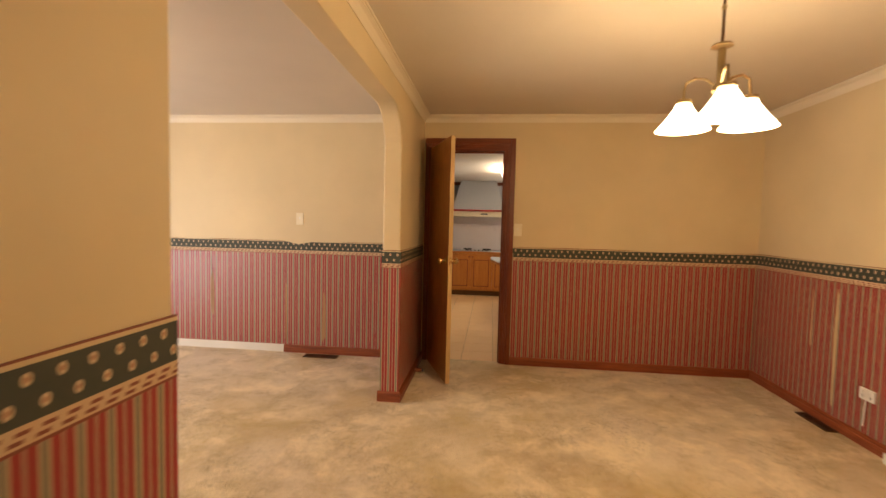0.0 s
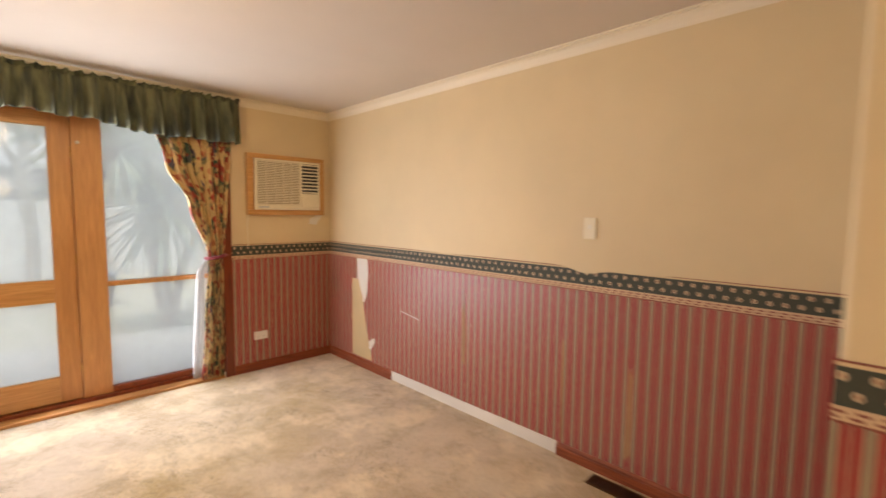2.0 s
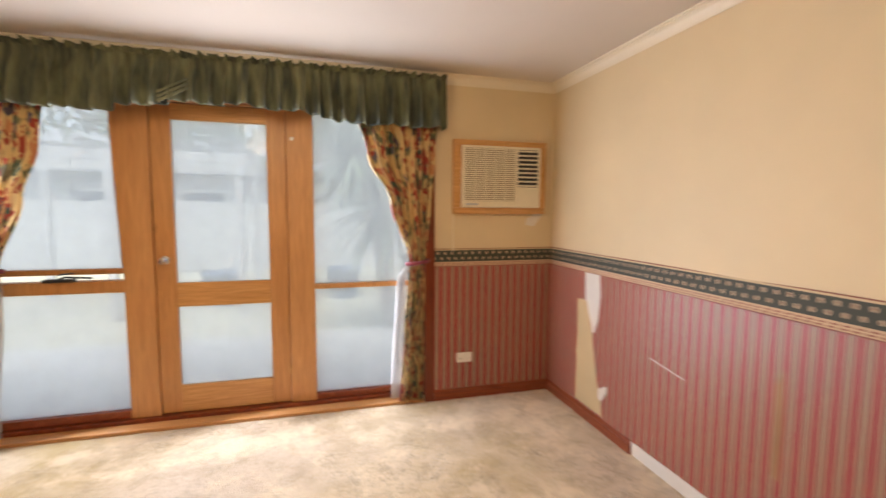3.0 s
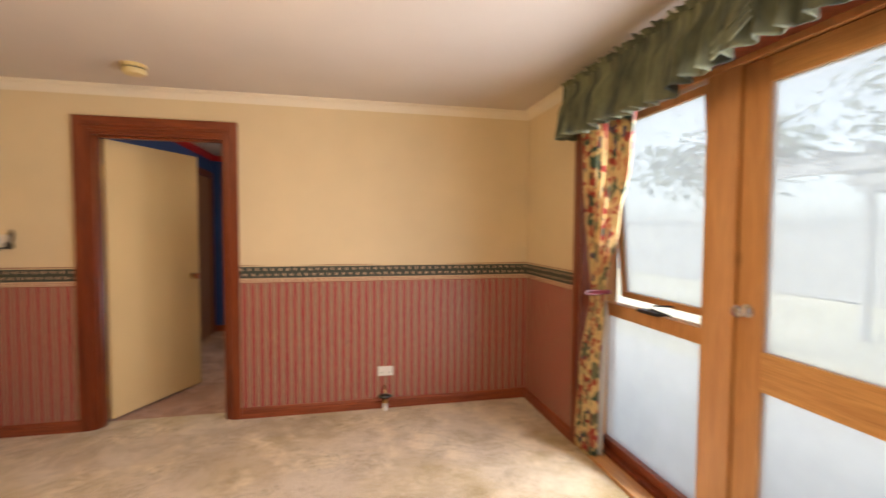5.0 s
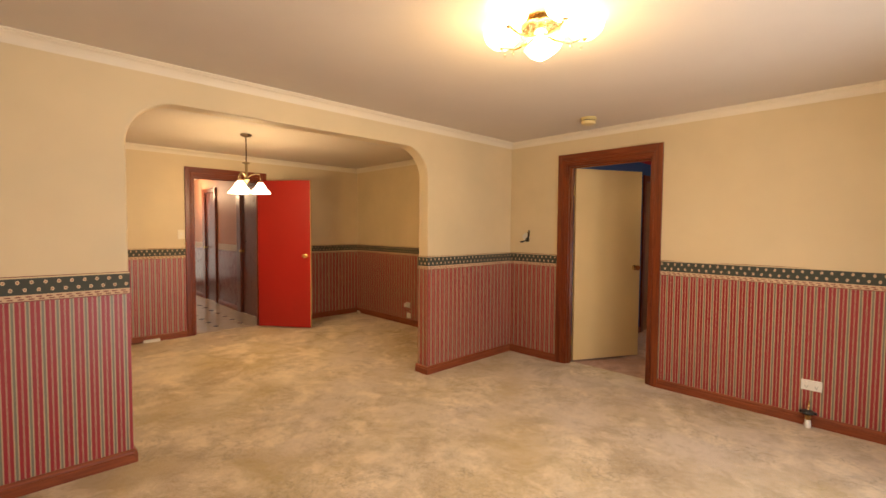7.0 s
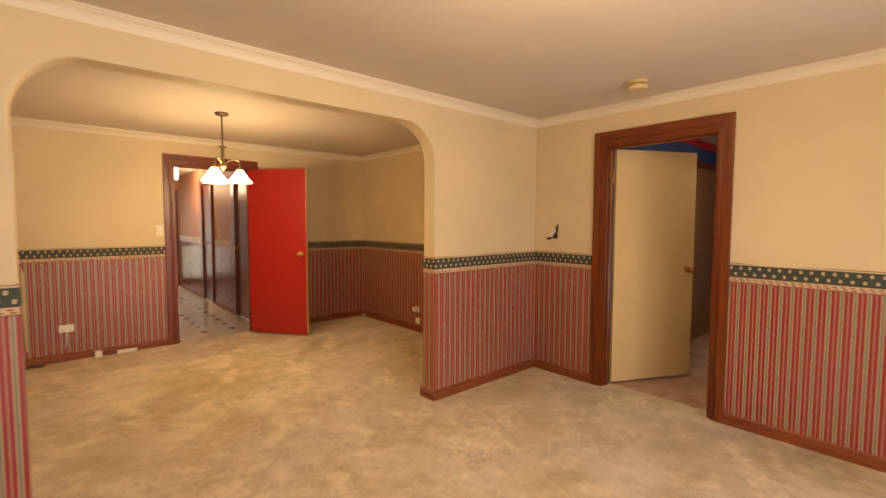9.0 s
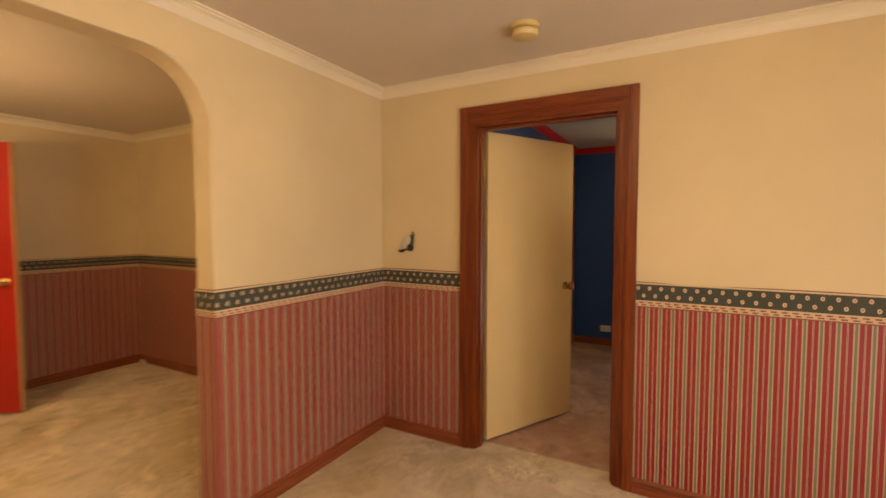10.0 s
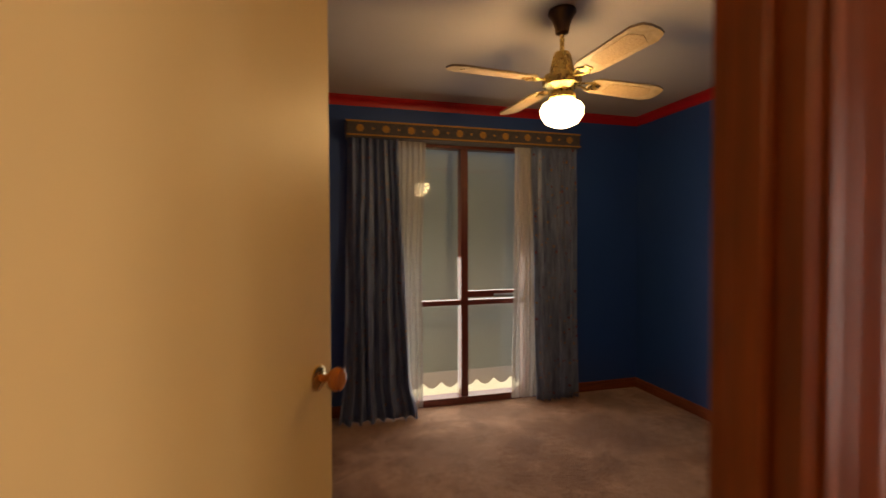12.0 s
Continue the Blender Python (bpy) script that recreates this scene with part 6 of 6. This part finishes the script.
PALE = painted("weathered_white_timber", (0.60, 0.59, 0.57), 0.8, 0.10, 0.2)
fence = thing("fence", (-13.0, 0, -0.16), "weathered pale paling fence behind the lawn", "fence")
for y in range(-14, 22, 2):
    part("post", boxed(-0.05, y - 0.05, 0, 0.05, y + 0.05, 1.75), PALE, fence)
for z in (0.35, 1.45):
    part("rail", boxed(0.05, -14, z, 0.10, 20, z + 0.08), PALE, fence)
pal = boxed(-0.008, -0.055, 0, 0.008, 0.055, 1.7, bevel=0.002, segs=1)
first = part("paling", pal, PALE, fence)
first.location = (0.11, -14, 0.02)
rnd = random.Random(6)
for i in range(1, 280):
    o = new("paling", first.data)
    o.parent = fence
    o.location = (0.11, -14 + 0.122 * i, 0.02 + rnd.uniform(-0.015, 0.015))

carport = thing("pergola", (-9.5, 0.2, -0.16), "white painted pergola with square posts", "pergola")
for x in (0.0, 1.8):
    for y in (-1.6, 0.0, 1.6):
        part("post", boxed(x - 0.05, y - 0.05, 0, x + 0.05, y + 0.05, 2.2, bevel=0.006), PALE, carport)
    part("beam", boxed(x - 0.04, -1.9, 2.2, x + 0.04, 1.9, 2.34, bevel=0.004), PALE, carport)
for i in range(8):
    part("rafter", boxed(-0.3, -1.75 + 0.5 * i - 0.02, 2.34, 2.1, -1.75 + 0.5 * i + 0.02, 2.44), PALE, carport)

TUBB = plastic("grey_blue_plastic", (0.20, 0.25, 0.32), 0.5)
for x, y, tl in ((-8.6, 1.35, "grey-blue plastic tub on the lawn"), (-8.8, 3.3, "grey-blue plastic tub beside the tree")):
    tb = thing("tub", (x, y, -0.16), tl, "tub", "plastic tubs")
    part("bin", turned([(0.22, 0), (0.30, 0.50), (0.32, 0.52), (0.30, 0.54), (0.28, 0.52), (0.21, 0.03), (0.01, 0.02)], 20), TUBB, tb, smooth=True)

house = thing("house", (-18.5, 1.0, -0.16), "neighbouring house with pale walls and a low roof", "house")
part("wall", boxed(-3, -6, 0, 3, 6, 2.6), PALE, house, "pale weatherboard wall")
roof = solid([(-3.5, 2.55), (3.5, 2.55), (3.5, 2.65), (0, 4.1), (-3.5, 2.65)], (-6.5, 6.5), "y")
part("roof", roof, painted("pale_grey_roof", (0.45, 0.45, 0.46), 0.7), house, "pale grey gable roof")
for y in (-4.2, -1.4, 1.6, 4.3):
    w = part("window", boxed(3.0, y - 0.6, 0.95, 3.05, y + 0.6, 2.1, bevel=0.006), WHITEP, house, "white framed window")
    part("pane", boxed(3.045, y - 0.53, 1.02, 3.056, y + 0.53, 2.03), plastic("dark_pane", (0.05, 0.06, 0.07), 0.1), w)
for i in range(13):
    part("weatherboard", boxed(3.0, -6.0, 0.05 + 0.19 * i, 3.02, 6.0, 0.23 + 0.19 * i), PALE, house)

# ---- floor tiles ----
tile = boxed(-0.168, -0.168, -0.008, 0.168, 0.168, 0.0, bevel=0.003, segs=1)
kf = bpy.data.objects["floor_kitchen"]
first = part("tile", tile, KTILE, kf)
first.location = (0.33, N + 0.10 + 0.17, KZ)
for i in range(-3, 9):
    for j in range(0, 16):
        x, y = 0.33 + 0.34 * i, N + 0.27 + 0.34 * j
        if (i, j) == (0, 0) or x < KW or x > KE - 0.1 or y > 9.8:
            continue
        o = new("tile", first.data)
        o.parent, o.location = kf, (x, y, KZ)
HTILE = Graph("white_hall_tile", 0.18)
_n = HTILE.noise(8, 4)
HTILE = HTILE.done(HTILE.mix(_n, HTILE.mix(HTILE.random(), (0.46, 0.37, 0.28), (0.52, 0.42, 0.33)), (0.56, 0.47, 0.38)))
ST = 0.33
oct_ = [(-0.163, -0.11), (-0.11, -0.163), (0.11, -0.163), (0.163, -0.11), (0.163, 0.11), (0.11, 0.163), (-0.11, 0.163), (-0.163, 0.11)]
hf = bpy.data.objects["floor_hall"]
first = part("tile", solid(oct_, (-0.008, 0.0), "z"), HTILE, hf)
dia = part("inset_tile", solid([(-0.05, 0), (0, -0.05), (0.05, 0), (0, 0.05)], (-0.008, 0.0), "z"), plastic("black_inset_tile", (0.04, 0.025, 0.02), 0.2), hf, "small black diamond tile")
nx, ny = int((HE - DE - 0.06) / ST), int((HN - HS) / ST)
for i in range(nx + 1):
    for j in range(ny + 1):
        x, y = DE + 0.06 + ST * (i + 0.5), HS + ST * (j + 0.5)
        if x < HE - 0.1 and y < HN - 0.05:
            o = first if (i, j) == (0, 0) else new("tile", first.data)
            o.parent, o.location = hf, (x, y, 0.0)
        if x + ST / 2 < HE - 0.04 and y + ST / 2 < HN - 0.04:
            o = dia if (i, j) == (0, 0) else new("inset_tile", dia.data)
            o.parent, o.location = hf, (x + ST / 2, y + ST / 2, 0.0)
